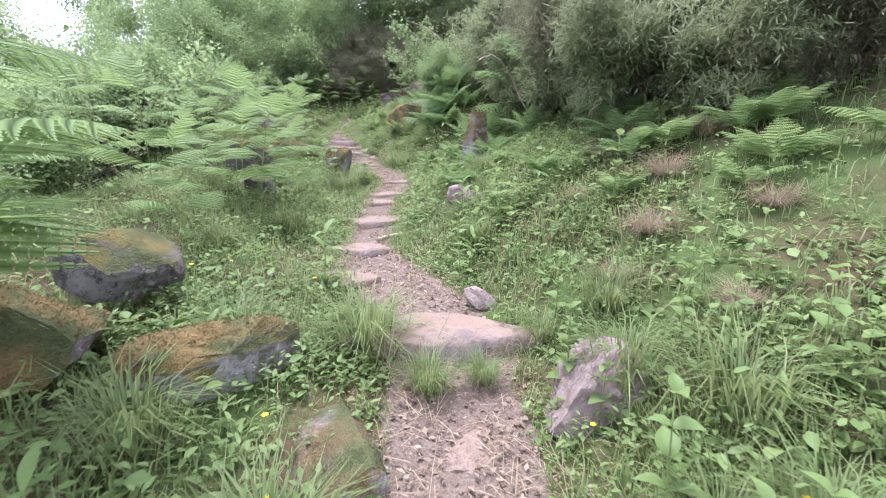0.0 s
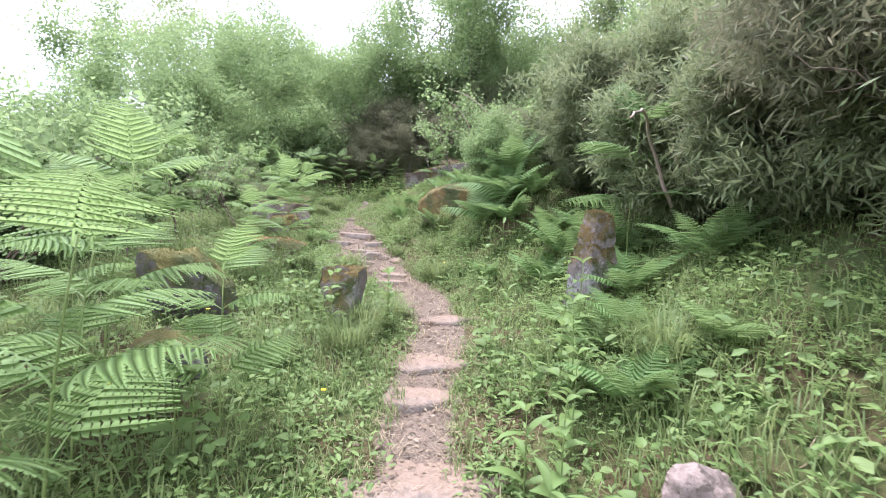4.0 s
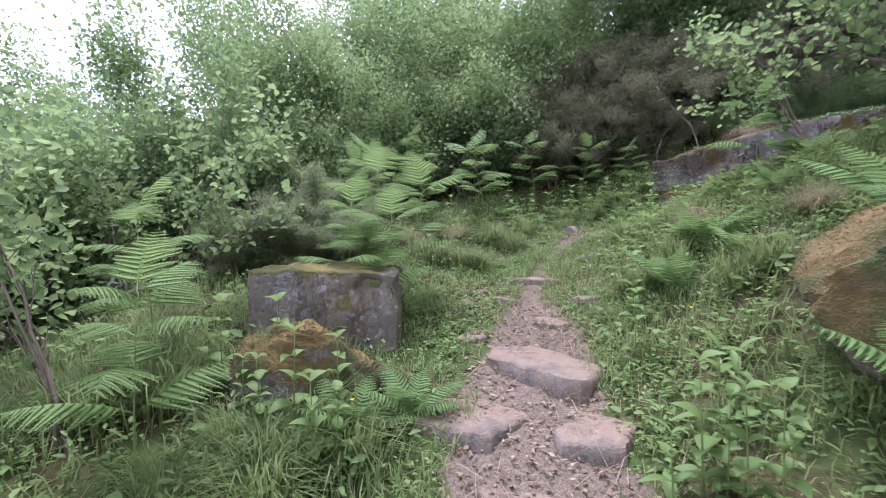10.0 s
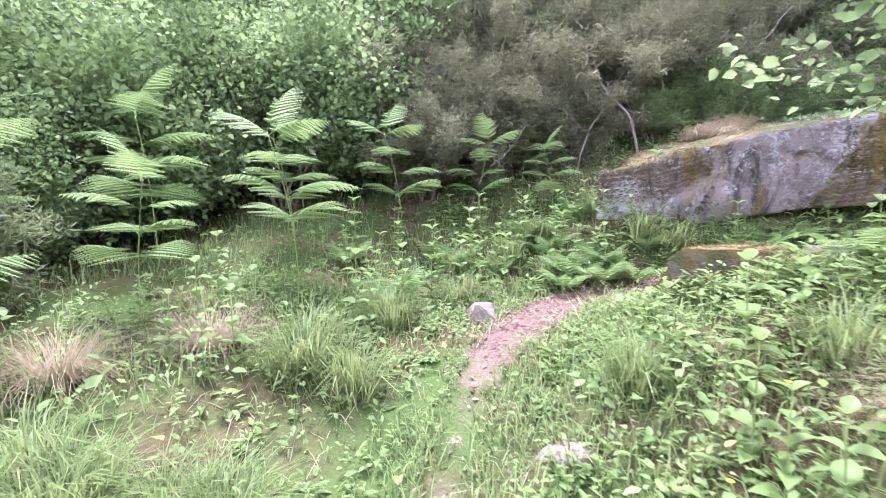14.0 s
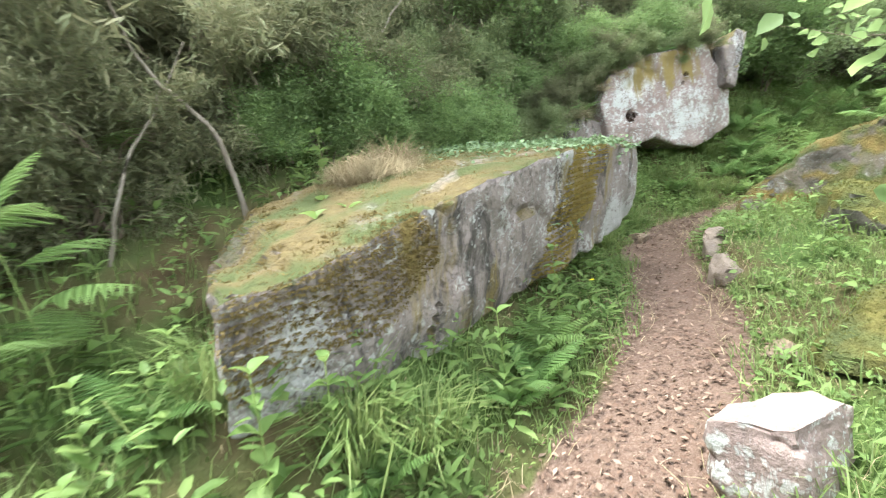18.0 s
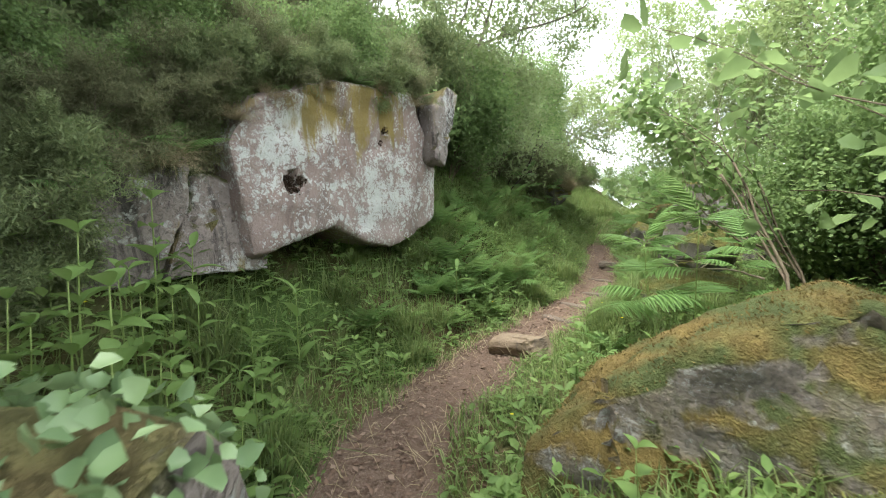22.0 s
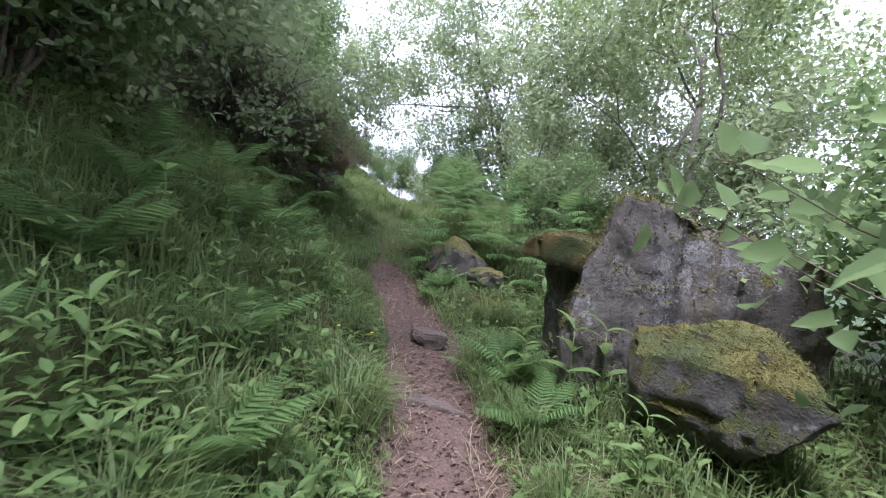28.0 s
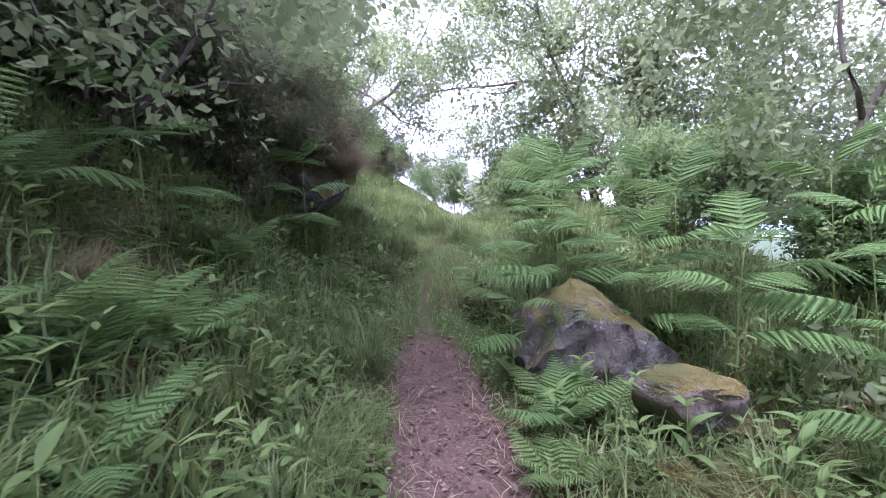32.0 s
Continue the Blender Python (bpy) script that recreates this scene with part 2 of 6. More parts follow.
def ground_material():
    """Trodden reddish soil on the path, dark humus and low green beside it, told apart by the mesh's own path mark."""
    m, nt, out = shader("ground")
    geo = nt.nodes.new("ShaderNodeNewGeometry")
    pos = geo.outputs["Position"]
    mark = nt.nodes.new("ShaderNodeAttribute")
    mark.attribute_name = "trodden"
    n1, n2, n3 = noise_tex(nt, 1.2, 6, 0.6, pos), noise_tex(nt, 9, 6, 0.7, pos), noise_tex(nt, 70, 4, 0.7, pos)
    soil = mix(nt, n2, (0.08, 0.06, 0.043), (0.15, 0.117, 0.083))
    soil = mix(nt, ramp(nt, n3, [(0.4, (0.0,)), (0.7, (1.0,))]), soil, (0.21, 0.17, 0.124))
    loam = mix(nt, n2, (0.075, 0.046, 0.034), (0.145, 0.098, 0.074))
    loam = mix(nt, ramp(nt, n3, [(0.45, (0.0,)), (0.75, (1.0,))]), loam, (0.195, 0.143, 0.114))
    red = nt.nodes.new("ShaderNodeAttribute")
    red.attribute_name = "loam"
    soil = mix(nt, red.outputs["Fac"], soil, loam)
    humus = mix(nt, n2, (0.04, 0.028, 0.014), (0.12, 0.088, 0.045))
    green = mix(nt, n3, (0.03, 0.055, 0.014), (0.085, 0.125, 0.034))
    side = mix(nt, ramp(nt, n1, [(0.38, (0.0,)), (0.58, (1.0,))]), humus, green)
    edge = maths(nt, "ADD", mark.outputs["Fac"], maths(nt, "MULTIPLY_ADD", n2, 0.7, -0.35))
    col = mix(nt, ramp(nt, edge, [(0.38, (0.0,)), (0.6, (1.0,))]), side, soil)
    woods = nt.nodes.new("ShaderNodeAttribute")
    woods.attribute_name = "woods"
    col = mix(nt, woods.outputs["Fac"], col, mix(nt, noise_tex(nt, 0.25, 6, 0.7, pos), (0.03, 0.05, 0.025), (0.075, 0.105, 0.05)))
    b = node(nt, "ShaderNodeBsdfPrincipled", Roughness=0.95)
    b.inputs["Specular IOR Level"].default_value = 0.15
    nt.links.new(col, b.inputs["Base Color"])
    bp = node(nt, "ShaderNodeBump", Strength=0.9, Distance=0.03)
    nt.links.new(maths(nt, "ADD", n2, maths(nt, "MULTIPLY", n3, 0.5)), bp.inputs["Height"])
    nt.links.new(bp.outputs[0], b.inputs["Normal"])
    nt.links.new(b.outputs[0], out.inputs["Surface"])
    return m


GROUND = ground_material()
ROCK_PINK = rock_material("rock_pink", (0.235, 0.185, 0.15), (0.19, 0.16, 0.135), 0.34, 0.25, pit=0.12)
ROCK_MOSS = rock_material("rock_moss", (0.23, 0.19, 0.165), (0.19, 0.17, 0.15), 0.8, 0.35, (0.16, 0.115, 0.04), 0.35, 0.2, 0.5)
ROCK_GREEN = rock_material("rock_green_moss", (0.15, 0.135, 0.115), (0.11, 0.105, 0.095), 0.8, 0.3, (0.12, 0.11, 0.032))
ROCK_GREY = rock_material("rock_grey", (0.15, 0.133, 0.11), (0.112, 0.103, 0.09), 0.6, 0.3, (0.14, 0.12, 0.035), 0.85, 0.2, 0.3)
ROCK_SHAG = rock_material("rock_shaggy_moss", (0.24, 0.195, 0.16), (0.2, 0.17, 0.14), 1.0, 0.35, (0.165, 0.12, 0.045), 0.4, 0.3, 0.6)
ROCK_HEWN = rock_material("rock_hewn", (0.235, 0.195, 0.15), (0.19, 0.168, 0.14), 0.66, 0.4, (0.15, 0.125, 0.04), 0.6, 0.3, 0.4)
ROCK_BLOCK = rock_material("rock_block", (0.245, 0.2, 0.185), (0.195, 0.172, 0.158), 0.62, 0.45, (0.13, 0.1, 0.045), 0.95, 0.95, 0.6)
ROCK_CLIFF = rock_material("rock_cliff", (0.235, 0.172, 0.155), (0.265, 0.212, 0.195), 0.2, 0.62, (0.17, 0.14, 0.04), 0.3, 0.95, 0.9, 1.0, pit=0.06)
STEP = rock_material("rock_step", (0.225, 0.165, 0.115), (0.175, 0.138, 0.1), 0.26, 0.08, (0.12, 0.1, 0.04), 0.55, 0.1, 0.2, pit=0.08)
GRASS = leaf_material("grass", (0.055, 0.1, 0.026), (0.138, 0.212, 0.06), (0.285, 0.325, 0.135), 0.42, 0.55, 0.25)
STRAW = leaf_material("dry_grass", (0.18, 0.14, 0.08), (0.3, 0.245, 0.15), (0.42, 0.355, 0.235), 0.3, 0.7, 0.1)
HERB = leaf_material("herb", (0.055, 0.105, 0.03), (0.14, 0.224, 0.064), (0.255, 0.335, 0.115), 0.42, 0.55, 0.2)
FERN = leaf_material("fern", (0.065, 0.14, 0.04), (0.142, 0.262, 0.078), (0.275, 0.375, 0.135), 0.45, 0.5, 0.25)
FERN_PALE = leaf_material("fern_pale", (0.105, 0.19, 0.055), (0.19, 0.3, 0.095), (0.3, 0.4, 0.15), 0.5, 0.5, 0.2)
HAZEL = leaf_material("hazel_leaf", (0.095, 0.15, 0.06), (0.18, 0.268, 0.105), (0.29, 0.38, 0.155), 0.55, 0.55, 0.15)
OAK = leaf_material("oak_leaf", (0.12, 0.17, 0.07), (0.21, 0.28, 0.11), (0.33, 0.39, 0.17), 0.6, 0.5, 0.25)
GORSE = leaf_material("gorse_needle", (0.085, 0.12, 0.055), (0.18, 0.228, 0.105), (0.29, 0.32, 0.16), 0.42, 0.6, 0.15)
HEATH = leaf_material("heath_twig", (0.08, 0.095, 0.048), (0.15, 0.17, 0.088), (0.27, 0.25, 0.15), 0.38, 0.7, 0.1)
IVY = leaf_material("ivy_leaf", (0.07, 0.125, 0.055), (0.15, 0.225, 0.1), (0.27, 0.35, 0.18), 0.25, 0.4, 0.4)
LITTER = leaf_material("leaf_litter", (0.08, 0.053, 0.036), (0.175, 0.13, 0.088), (0.35, 0.295, 0.205), 0.1, 0.8, 0.1)
LITTER_RED = leaf_material("russet_litter", (0.068, 0.039, 0.028), (0.145, 0.092, 0.067), (0.29, 0.213, 0.165), 0.1, 0.8, 0.1)
OAK_PALE = leaf_material("oak_leaf_pale", (0.13, 0.175, 0.085), (0.23, 0.29, 0.135), (0.34, 0.39, 0.2), 0.6, 0.5, 0.25)
MOSS_BROWN = leaf_material("moss_brown", (0.07, 0.05, 0.02), (0.15, 0.11, 0.042), (0.24, 0.19, 0.08), 0.2, 0.9, 0.05)
MOSS_OCHRE = leaf_material("moss_ochre", (0.12, 0.085, 0.022), (0.22, 0.165, 0.045), (0.33, 0.265, 0.09), 0.2, 0.9, 0.05)
MOSS_GREEN = leaf_material("moss_green", (0.05, 0.06, 0.018), (0.12, 0.12, 0.035), (0.21, 0.2, 0.07), 0.2, 0.9, 0.05)
# brown crumbs, near black so that the crag's holes read as shaded
CRUMB = leaf_material("dark_crumb", (0.02, 0.013, 0.01), (0.045, 0.03, 0.022), (0.08, 0.05, 0.035), 0.0, 0.9, 0.05)
DARK_BARK = plain_material("dark_bark", (0.035, 0.028, 0.022), (0.08, 0.065, 0.05), 12, 0.9, 0.6)
STEP_EDGE = rock_material("rock_edging", (0.15, 0.115, 0.092), (0.12, 0.1, 0.082), 0.2, 0.2, (0.12, 0.1, 0.04), 0.3, 0.1, 0.1, pit=0.15)
MOSSY_BARK = plain_material("mossy_bark", (0.16, 0.1, 0.045), (0.27, 0.2, 0.08), 12, 0.95, 0.9, 0.03)
FLOWER = leaf_material("yellow_petal", (0.75, 0.55, 0.01), (0.85, 0.68, 0.01), (0.9, 0.75, 0.04), 0.3, 0.5, 0.2)
STALK = plain_material("stalk", (0.1, 0.16, 0.04), (0.2, 0.25, 0.08), 8, 0.6, 0.2)
DRY_STALK = plain_material("dry_stalk", (0.16, 0.1, 0.055), (0.3, 0.22, 0.14), 10, 0.8, 0.3)
BARK = plain_material("bark", (0.12, 0.095, 0.07), (0.24, 0.21, 0.17), 9, 0.9, 0.8, 0.02, (1, 1, 0.25))
TWIG = plain_material("twig", (0.09, 0.065, 0.045), (0.19, 0.15, 0.11), 14, 0.9, 0.5)
DEADWOOD = plain_material("dead_wood", (0.27, 0.2, 0.15), (0.42, 0.34, 0.27), 12, 0.9, 0.6, 0.01, (1, 1, 0.2))
# woods seen far off: blue air haze mixed into the base colour
HILL = plain_material("hazed_far_hill", (0.2, 0.27, 0.33), (0.27, 0.34, 0.4), 0.004, 1.0, 0.1)

# ---- the lie of the land: the trodden line, and the slopes on its two sides ----
LINE = [
    (0.1, -6, -0.55), (0.1, -3, -0.3), (0.15, 0, 0.02), (0.25, 1.6, 0.18), (0.33, 2.6, 0.31), (0.08, 3.4, 0.42), (-0.25, 4.3, 0.5),
    (-0.3, 5.6, 0.58), (-0.2, 7.2, 0.77), (-0.02, 8.5, 0.9), (-0.25, 9.8, 1.02), (-0.65, 10.8, 1.12), (-1.12, 12.0, 1.33), (-1.42, 13.1, 1.56), (-1.65, 14.2, 1.77),
    (-1.85, 15.2, 1.93), (-1.9, 16.2, 2.16), (-1.65, 17.2, 2.44), (-1.0, 18.05, 2.55), (0.2, 18.3, 2.65), (1.5, 18.28, 2.8), (2.7, 18.58, 2.95), (3.9, 19.05, 3.13),
    (5.2, 19.0, 3.24), (6.5, 18.35, 3.33), (8.3, 17.25, 3.42), (9.3, 16.75, 3.45), (11.1, 16.0, 3.62), (13.9, 15.25, 3.9), (15.2, 14.8, 4.2), (17.0, 13.9, 4.62), (21.0, 11.8, 5.0), (27, 8.5, 5.0),
]
# along the line: left slope near and far, right slope near and far
SIDES = [(0, 0.16, -0.38, 0.42, 0.3), (14, 0.14, -0.4, 0.52, 0.32), (22, 0.1, -0.3, 0.5, 0.3), (25.5, 0.48, 0.4, 0.28, 0.0), (26.8, 0.85, 0.45, 0.25, -0.1), (31, 0.92, 0.5, 0.16, -0.36), (36, 0.76, 0.55, 0.1, -0.4), (60, 0.6, 0.4, 0.05, -0.4)]


def curve_through(points, per=12):
    """A smooth line through the points."""
    p = np.array([points[0], *points, points[-1]], float)
    u = np.linspace(0, 1, per, endpoint=False)[:, None]
    parts = []
    for k in range(1, len(p) - 2):
        a, b, c, d = p[k - 1], p[k], p[k + 1], p[k + 2]
        parts.append(0.5 * (2 * b + (c - a) * u + (2 * a - 5 * b + 4 * c - d) * u**2 + (3 * b - a - 3 * c + d) * u**3))
    return np.concatenate([*parts, p[-1:]])


FINE = curve_through(LINE)
ALONG = np.r_[0, np.cumsum(np.linalg.norm(np.diff(FINE[:, :2], axis=0), axis=1))]
TRAIL = np.stack([np.interp(np.arange(0, ALONG[-1], 0.24), ALONG, FINE[:, k]) for k in range(3)], 1)
STEPS_ALONG = np.r_[0, np.cumsum(np.linalg.norm(np.diff(TRAIL[:, :2], axis=0), axis=1))]
AHEAD = np.gradient(TRAIL[:, :2], axis=0)
AHEAD /= np.linalg.norm(AHEAD, axis=1)[:, None]
SLOPE = np.array([np.interp(STEPS_ALONG, [s[0] for s in SIDES], [s[k] for s in SIDES]) for k in range(1, 5)])


# half the trodden width along the line
WIDE = np.interp(STEPS_ALONG, [0, 6, 8.4, 9.6, 10.5, 12, 15, 16.6, 18, 20.2, 21.4, 23, 24.3, 26, 30, 34, 37, 38.5, 40.3, 41.2, 60], [0.26, 0.28, 0.34, 0.34, 0.2, 0.17, 0.22, 0.34, 0.44, 0.4, 0.12, 0.08, 0.2, 0.31, 0.28, 0.26, 0.3, 0.28, 0.27, 0.05, 0.05])


def wave(x, y, scale, seed=0.0):
    """Cheap smooth relief, about -1 to 1."""
    a = np.sin(x * 1.7 * scale + 1.3 * np.sin(y * 1.1 * scale + seed) + seed) + np.sin(y * 1.9 * scale + 1.7 * np.sin(x * 1.3 * scale - seed) + 2.1 * seed)
    b = np.sin((x + y) * 3.1 * scale + seed * 3) * np.cos((x - y) * 2.7 * scale - seed)
    return 0.36 * a + 0.28 * b


def lay(x, y):
    """Height of the ground, distance from the trodden line, signed side (left positive) and half the trodden width there."""
    x, y = np.atleast_1d(np.asarray(x, float)), np.atleast_1d(np.asarray(y, float))
    z, near, side, half = (np.empty(len(x)) for _ in range(4))
    for k in range(0, len(x), 20000):
        xs, ys = x[k : k + 20000, None], y[k : k + 20000, None]
        dx, dy = xs - TRAIL[:, 0], ys - TRAIL[:, 1]
        d2 = dx**2 + dy**2
        lat = dy * AHEAD[:, 0] - dx * AHEAD[:, 1]
        w = 1 / (d2 + 0.06) ** 2.5
        out = np.clip(np.abs(lat) - 0.4, 0, 25)
        kink, reach = 2.6, 9.0
        close, beyond = np.minimum(out, kink), reach * np.tanh(np.maximum(out - kink, 0) / reach)
        close = 1.16 * close**2 / (close + 0.45)
        prof = np.where(lat > 0, SLOPE[0] * close + SLOPE[1] * beyond, SLOPE[2] * close + SLOPE[3] * beyond)
        z[k : k + 20000] = (w * (TRAIL[:, 2] + prof)).sum(1) / w.sum(1)
        best = d2.argmin(1)
        near[k : k + 20000] = np.sqrt(d2[np.arange(len(best)), best])
        half[k : k + 20000] = WIDE[best]
        side[k : k + 20000] = np.sign(lat[np.arange(len(best)), best])
    rough = np.clip((near - 0.35) / 1.2, 0.08, 1)
    z += rough * (0.07 * wave(x, y, 1.0, 0.4) + 0.035 * wave(x, y, 3.3, 2.0)) + 0.012 * wave(x, y, 7.0, 1.0)
    # a berm under the long block's near end, and an eroded shoulder below its far end, and a steep fern bank
    z += 0.42 * np.exp(-(((x + 0.3) / 1.1) ** 2) - ((y - 19.25) / 0.42) ** 2)
    z += 0.24 * np.exp(-(((x - 3.3) / 1.0) ** 2)) / (1 + np.exp(np.clip((y - 18.3 - 0.25 * (x - 3.0)) / 0.03, -40, 40))) * np.exp(-((np.minimum(y, 18.3) - 18.3) ** 2) / 0.5)
    z += 0.85 * np.exp(-(((x - 1.6) / 0.75) ** 2) - ((y - 11.6) / 0.9) ** 2)
    far = np.clip((np.hypot(x - 3, y - 11) - 26) / 120, 0, 1)
    z = z * (1 - far) + (-55) * far**1.2
    return z, near, side, half


def ground_z(x, y):
    return float(lay([x], [y])[0][0])


# ---- mesh makers ----
def bulk(name, verts, faces, material, smooth=False):
    """A mesh from arrays: faces is a list of index arrays, each of one face size."""
    me = bpy.data.meshes.new(name)
    faces = [np.asarray(f, np.int32) for f in faces if len(f)]
    loops = np.concatenate([f.ravel() for f in faces])
    sizes = np.concatenate([np.full(len(f), f.shape[1], np.int32) for f in faces])
    me.vertices.add(len(verts))
    me.vertices.foreach_set("co", np.asarray(verts, np.float32).ravel())
    me.loops.add(len(loops))
    me.loops.foreach_set("vertex_index", loops)
    me.polygons.add(len(sizes))
    me.polygons.foreach_set("loop_start", np.r_[0, np.cumsum(sizes)[:-1]].astype(np.int32))
    me.update(calc_edges=True)
    if smooth:
        me.polygons.foreach_set("use_smooth", np.ones(len(sizes), bool))
    me.materials.append(material)
    return me


def thing(name, label, category, at=(0, 0, 0), data=None, group="", kind=""):
    ob = new(name, data)
    ob.location = at
    return tagged(ob, label, category, group, kind)


def part(name, data, parent, label=""):
    ob = new(name, data)
    ob.parent = parent
    return tagged(ob, label) if label else ob


rng = np.random.default_rng(7)


def unit(v):
    return v / np.maximum(np.linalg.norm(v, axis=-1, keepdims=True), 1e-9)


def blades(pos, height, width, turn, lean, curl=0.5):
    """Grass blades: each a bent, tapered strip of two pieces."""
    n = len(pos)
    out = np.stack([np.cos(turn), np.sin(turn), 0 * turn], 1)
    across = np.stack([-np.sin(turn), np.cos(turn), 0 * turn], 1) * (width * 0.5)[:, None]
    up = np.array([0, 0, 1.0])
    h = height[:, None]
    mid = pos + up * h * 0.55 * np.cos(lean)[:, None] + out * h * 0.55 * np.sin(lean)[:, None]
    l2 = lean + curl
    tip = mid + up * h * 0.45 * np.cos(l2)[:, None] + out * h * 0.45 * np.sin(l2)[:, None]
    v = np.stack([pos - across, pos + across, mid + across * 0.75, mid - across * 0.75, tip], 1).reshape(-1, 3)
    i = np.arange(n)[:, None] * 5
    return v, [i + [0, 1, 2, 3], i + [3, 2, 4]]


def leaves(pos, along, facing, length, width, fold=0.25):
    """Leaves: each a pointed blade folded along its rib, of four faces."""
    along = unit(along)
    side = unit(np.cross(facing, along))
    nor = np.cross(along, side)
    L, W = length[:, None], width[:, None]
    rib1, rib2 = pos + along * L * 0.32 - nor * W * fold * 0.5, pos + along * L * 0.7 - nor * W * fold * 0.35
    v = np.stack([pos, rib1 + side * W * 0.5 + nor * W * fold, rib2 + side * W * 0.36 + nor * W * fold * 0.6, pos + along * L - nor * L * 0.12,
                  rib2 - side * W * 0.36 + nor * W * fold * 0.6, rib1 - side * W * 0.5 + nor * W * fold, rib1, rib2], 1).reshape(-1, 3)
    i = np.arange(len(pos))[:, None] * 8
    return v, [i + [6, 1, 2, 7], i + [5, 6, 7, 4], i + [0, 1, 6], i + [0, 6, 5], i + [7, 2, 3], i + [4, 7, 3]]


def small_leaves(pos, along, facing, length, width):
    """Small leaves for crowns: a pointed, folded blade of two faces."""
    along = unit(along)
    side = unit(np.cross(facing, along))
    nor = np.cross(along, side)
    L, W = length[:, None], width[:, None]
    m = pos + along * L * 0.45
    v = np.stack([pos, m + side * W * 0.5 + nor * W * 0.15, pos + along * L, m - side * W * 0.5 + nor * W * 0.15], 1).reshape(-1, 3)
    i = np.arange(len(pos))[:, None] * 4
    return v, [i + [0, 1, 2], i + [0, 2, 3]]


def joined(*pieces):
    """Several (verts, faces) as one."""
    vs, fs, base = [], [], 0
    for v, f in pieces:
        vs.append(v)
        fs += [a + base for a in f]
        base += len(v)
    return np.concatenate(vs), fs


def tube(points, radii, sides=7):
    """A tapered tube along points."""
    p, r = np.asarray(points, float), np.asarray(radii, float)
    t = unit(np.gradient(p, axis=0))
    ref = np.where(np.abs(t[:, 2:3]) > 0.9, np.array([[1.0, 0, 0]]), np.array([[0, 0, 1.0]]))
    a = unit(np.cross(t, ref))
    b = np.cross(t, a)
    ang = np.linspace(0, 2 * np.pi, sides, endpoint=False)
    v = (p[:, None] + r[:, None, None] * (np.cos(ang)[:, None] * a[:, None] + np.sin(ang)[:, None] * b[:, None])).reshape(-1, 3)
    k, j = np.meshgrid(np.arange(len(p) - 1), np.arange(sides), indexing="ij")
    k, j = k.ravel(), j.ravel()
    f = np.stack([k * sides + j, k * sides + (j + 1) % sides, (k + 1) * sides + (j + 1) % sides, (k + 1) * sides + j], 1)
    return v, [f, np.arange(sides)[None, ::-1] + 0, np.arange(sides)[None] + (len(p) - 1) * sides]


# ---- ground: one sheet, fine near the trodden line, reaching the horizon ----
def grid_lines(lo, hi, fine, ends):
    mid = np.arange(lo, hi + fine / 2, fine)
    out = np.cumsum(np.geomspace(fine, ends, 46))
    return np.r_[lo - out[::-1], mid, hi + out]


gx, gy = grid_lines(-5, 17, 0.09, 900), grid_lines(-1, 22, 0.09, 900)
mx, my = np.meshgrid(gx, gy, indexing="ij")
gz, gnear, gside, ghalf = lay(mx.ravel(), my.ravel())
width_here = ghalf * (0.92 + 0.28 * wave(mx.ravel(), my.ravel(), 1.4, 3.0) + 0.16 * wave(mx.ravel(), my.ravel(), 5, 1.0))
trodden = np.clip(1 - (gnear - width_here) / 0.16, 0, 1) * np.clip(ghalf / 0.2, 0, 1)
idx = np.arange(len(gx) * len(gy)).reshape(len(gx), len(gy))
gf = np.stack([idx[:-1, :-1], idx[1:, :-1], idx[1:, 1:], idx[:-1, 1:]], -1).reshape(-1, 4)
gme = bulk("ground", np.stack([mx.ravel(), my.ravel(), gz - 0.03 * trodden], 1), [gf], GROUND, True)
gme.attributes.new("woods", "FLOAT", "POINT").data.foreach_set("value", np.clip((gnear - 6) / 8, 0, 1).astype(np.float32))
gme.attributes.new("loam", "FLOAT", "POINT").data.foreach_set("value", np.clip(np.maximum((my.ravel() - 16.4) / 0.9, (mx.ravel() - 4) / 2), 0, 1).astype(np.float32))
gme.attributes.new("trodden", "FLOAT", "POINT").data.foreach_set("value", trodden.astype(np.float32))
thing("ground", "sloping hillside ground with a trodden reddish earth footpath", "ground", data=gme, kind="structure")

# far hills beyond the valley, the haze of distance painted into their pale blue
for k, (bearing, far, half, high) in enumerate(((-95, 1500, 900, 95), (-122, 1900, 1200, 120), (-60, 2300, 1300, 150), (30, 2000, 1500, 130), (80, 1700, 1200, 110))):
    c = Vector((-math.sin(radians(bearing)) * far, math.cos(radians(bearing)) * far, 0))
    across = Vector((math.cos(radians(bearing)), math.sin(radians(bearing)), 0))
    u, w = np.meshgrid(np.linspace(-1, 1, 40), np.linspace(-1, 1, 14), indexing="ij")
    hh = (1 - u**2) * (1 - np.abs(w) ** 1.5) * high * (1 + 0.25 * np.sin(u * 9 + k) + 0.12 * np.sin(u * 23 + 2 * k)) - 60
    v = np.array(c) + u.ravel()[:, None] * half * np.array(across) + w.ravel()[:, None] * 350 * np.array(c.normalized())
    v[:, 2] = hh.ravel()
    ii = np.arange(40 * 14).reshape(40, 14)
    thing("backdrop", "far wooded hill beyond the valley, coloured blue for haze", "hill", data=bulk("backdrop", v, [np.stack([ii[:-1, :-1], ii[1:, :-1], ii[1:, 1:], ii[:-1, 1:]], -1).reshape(-1, 4)], HILL, True), kind="structure")


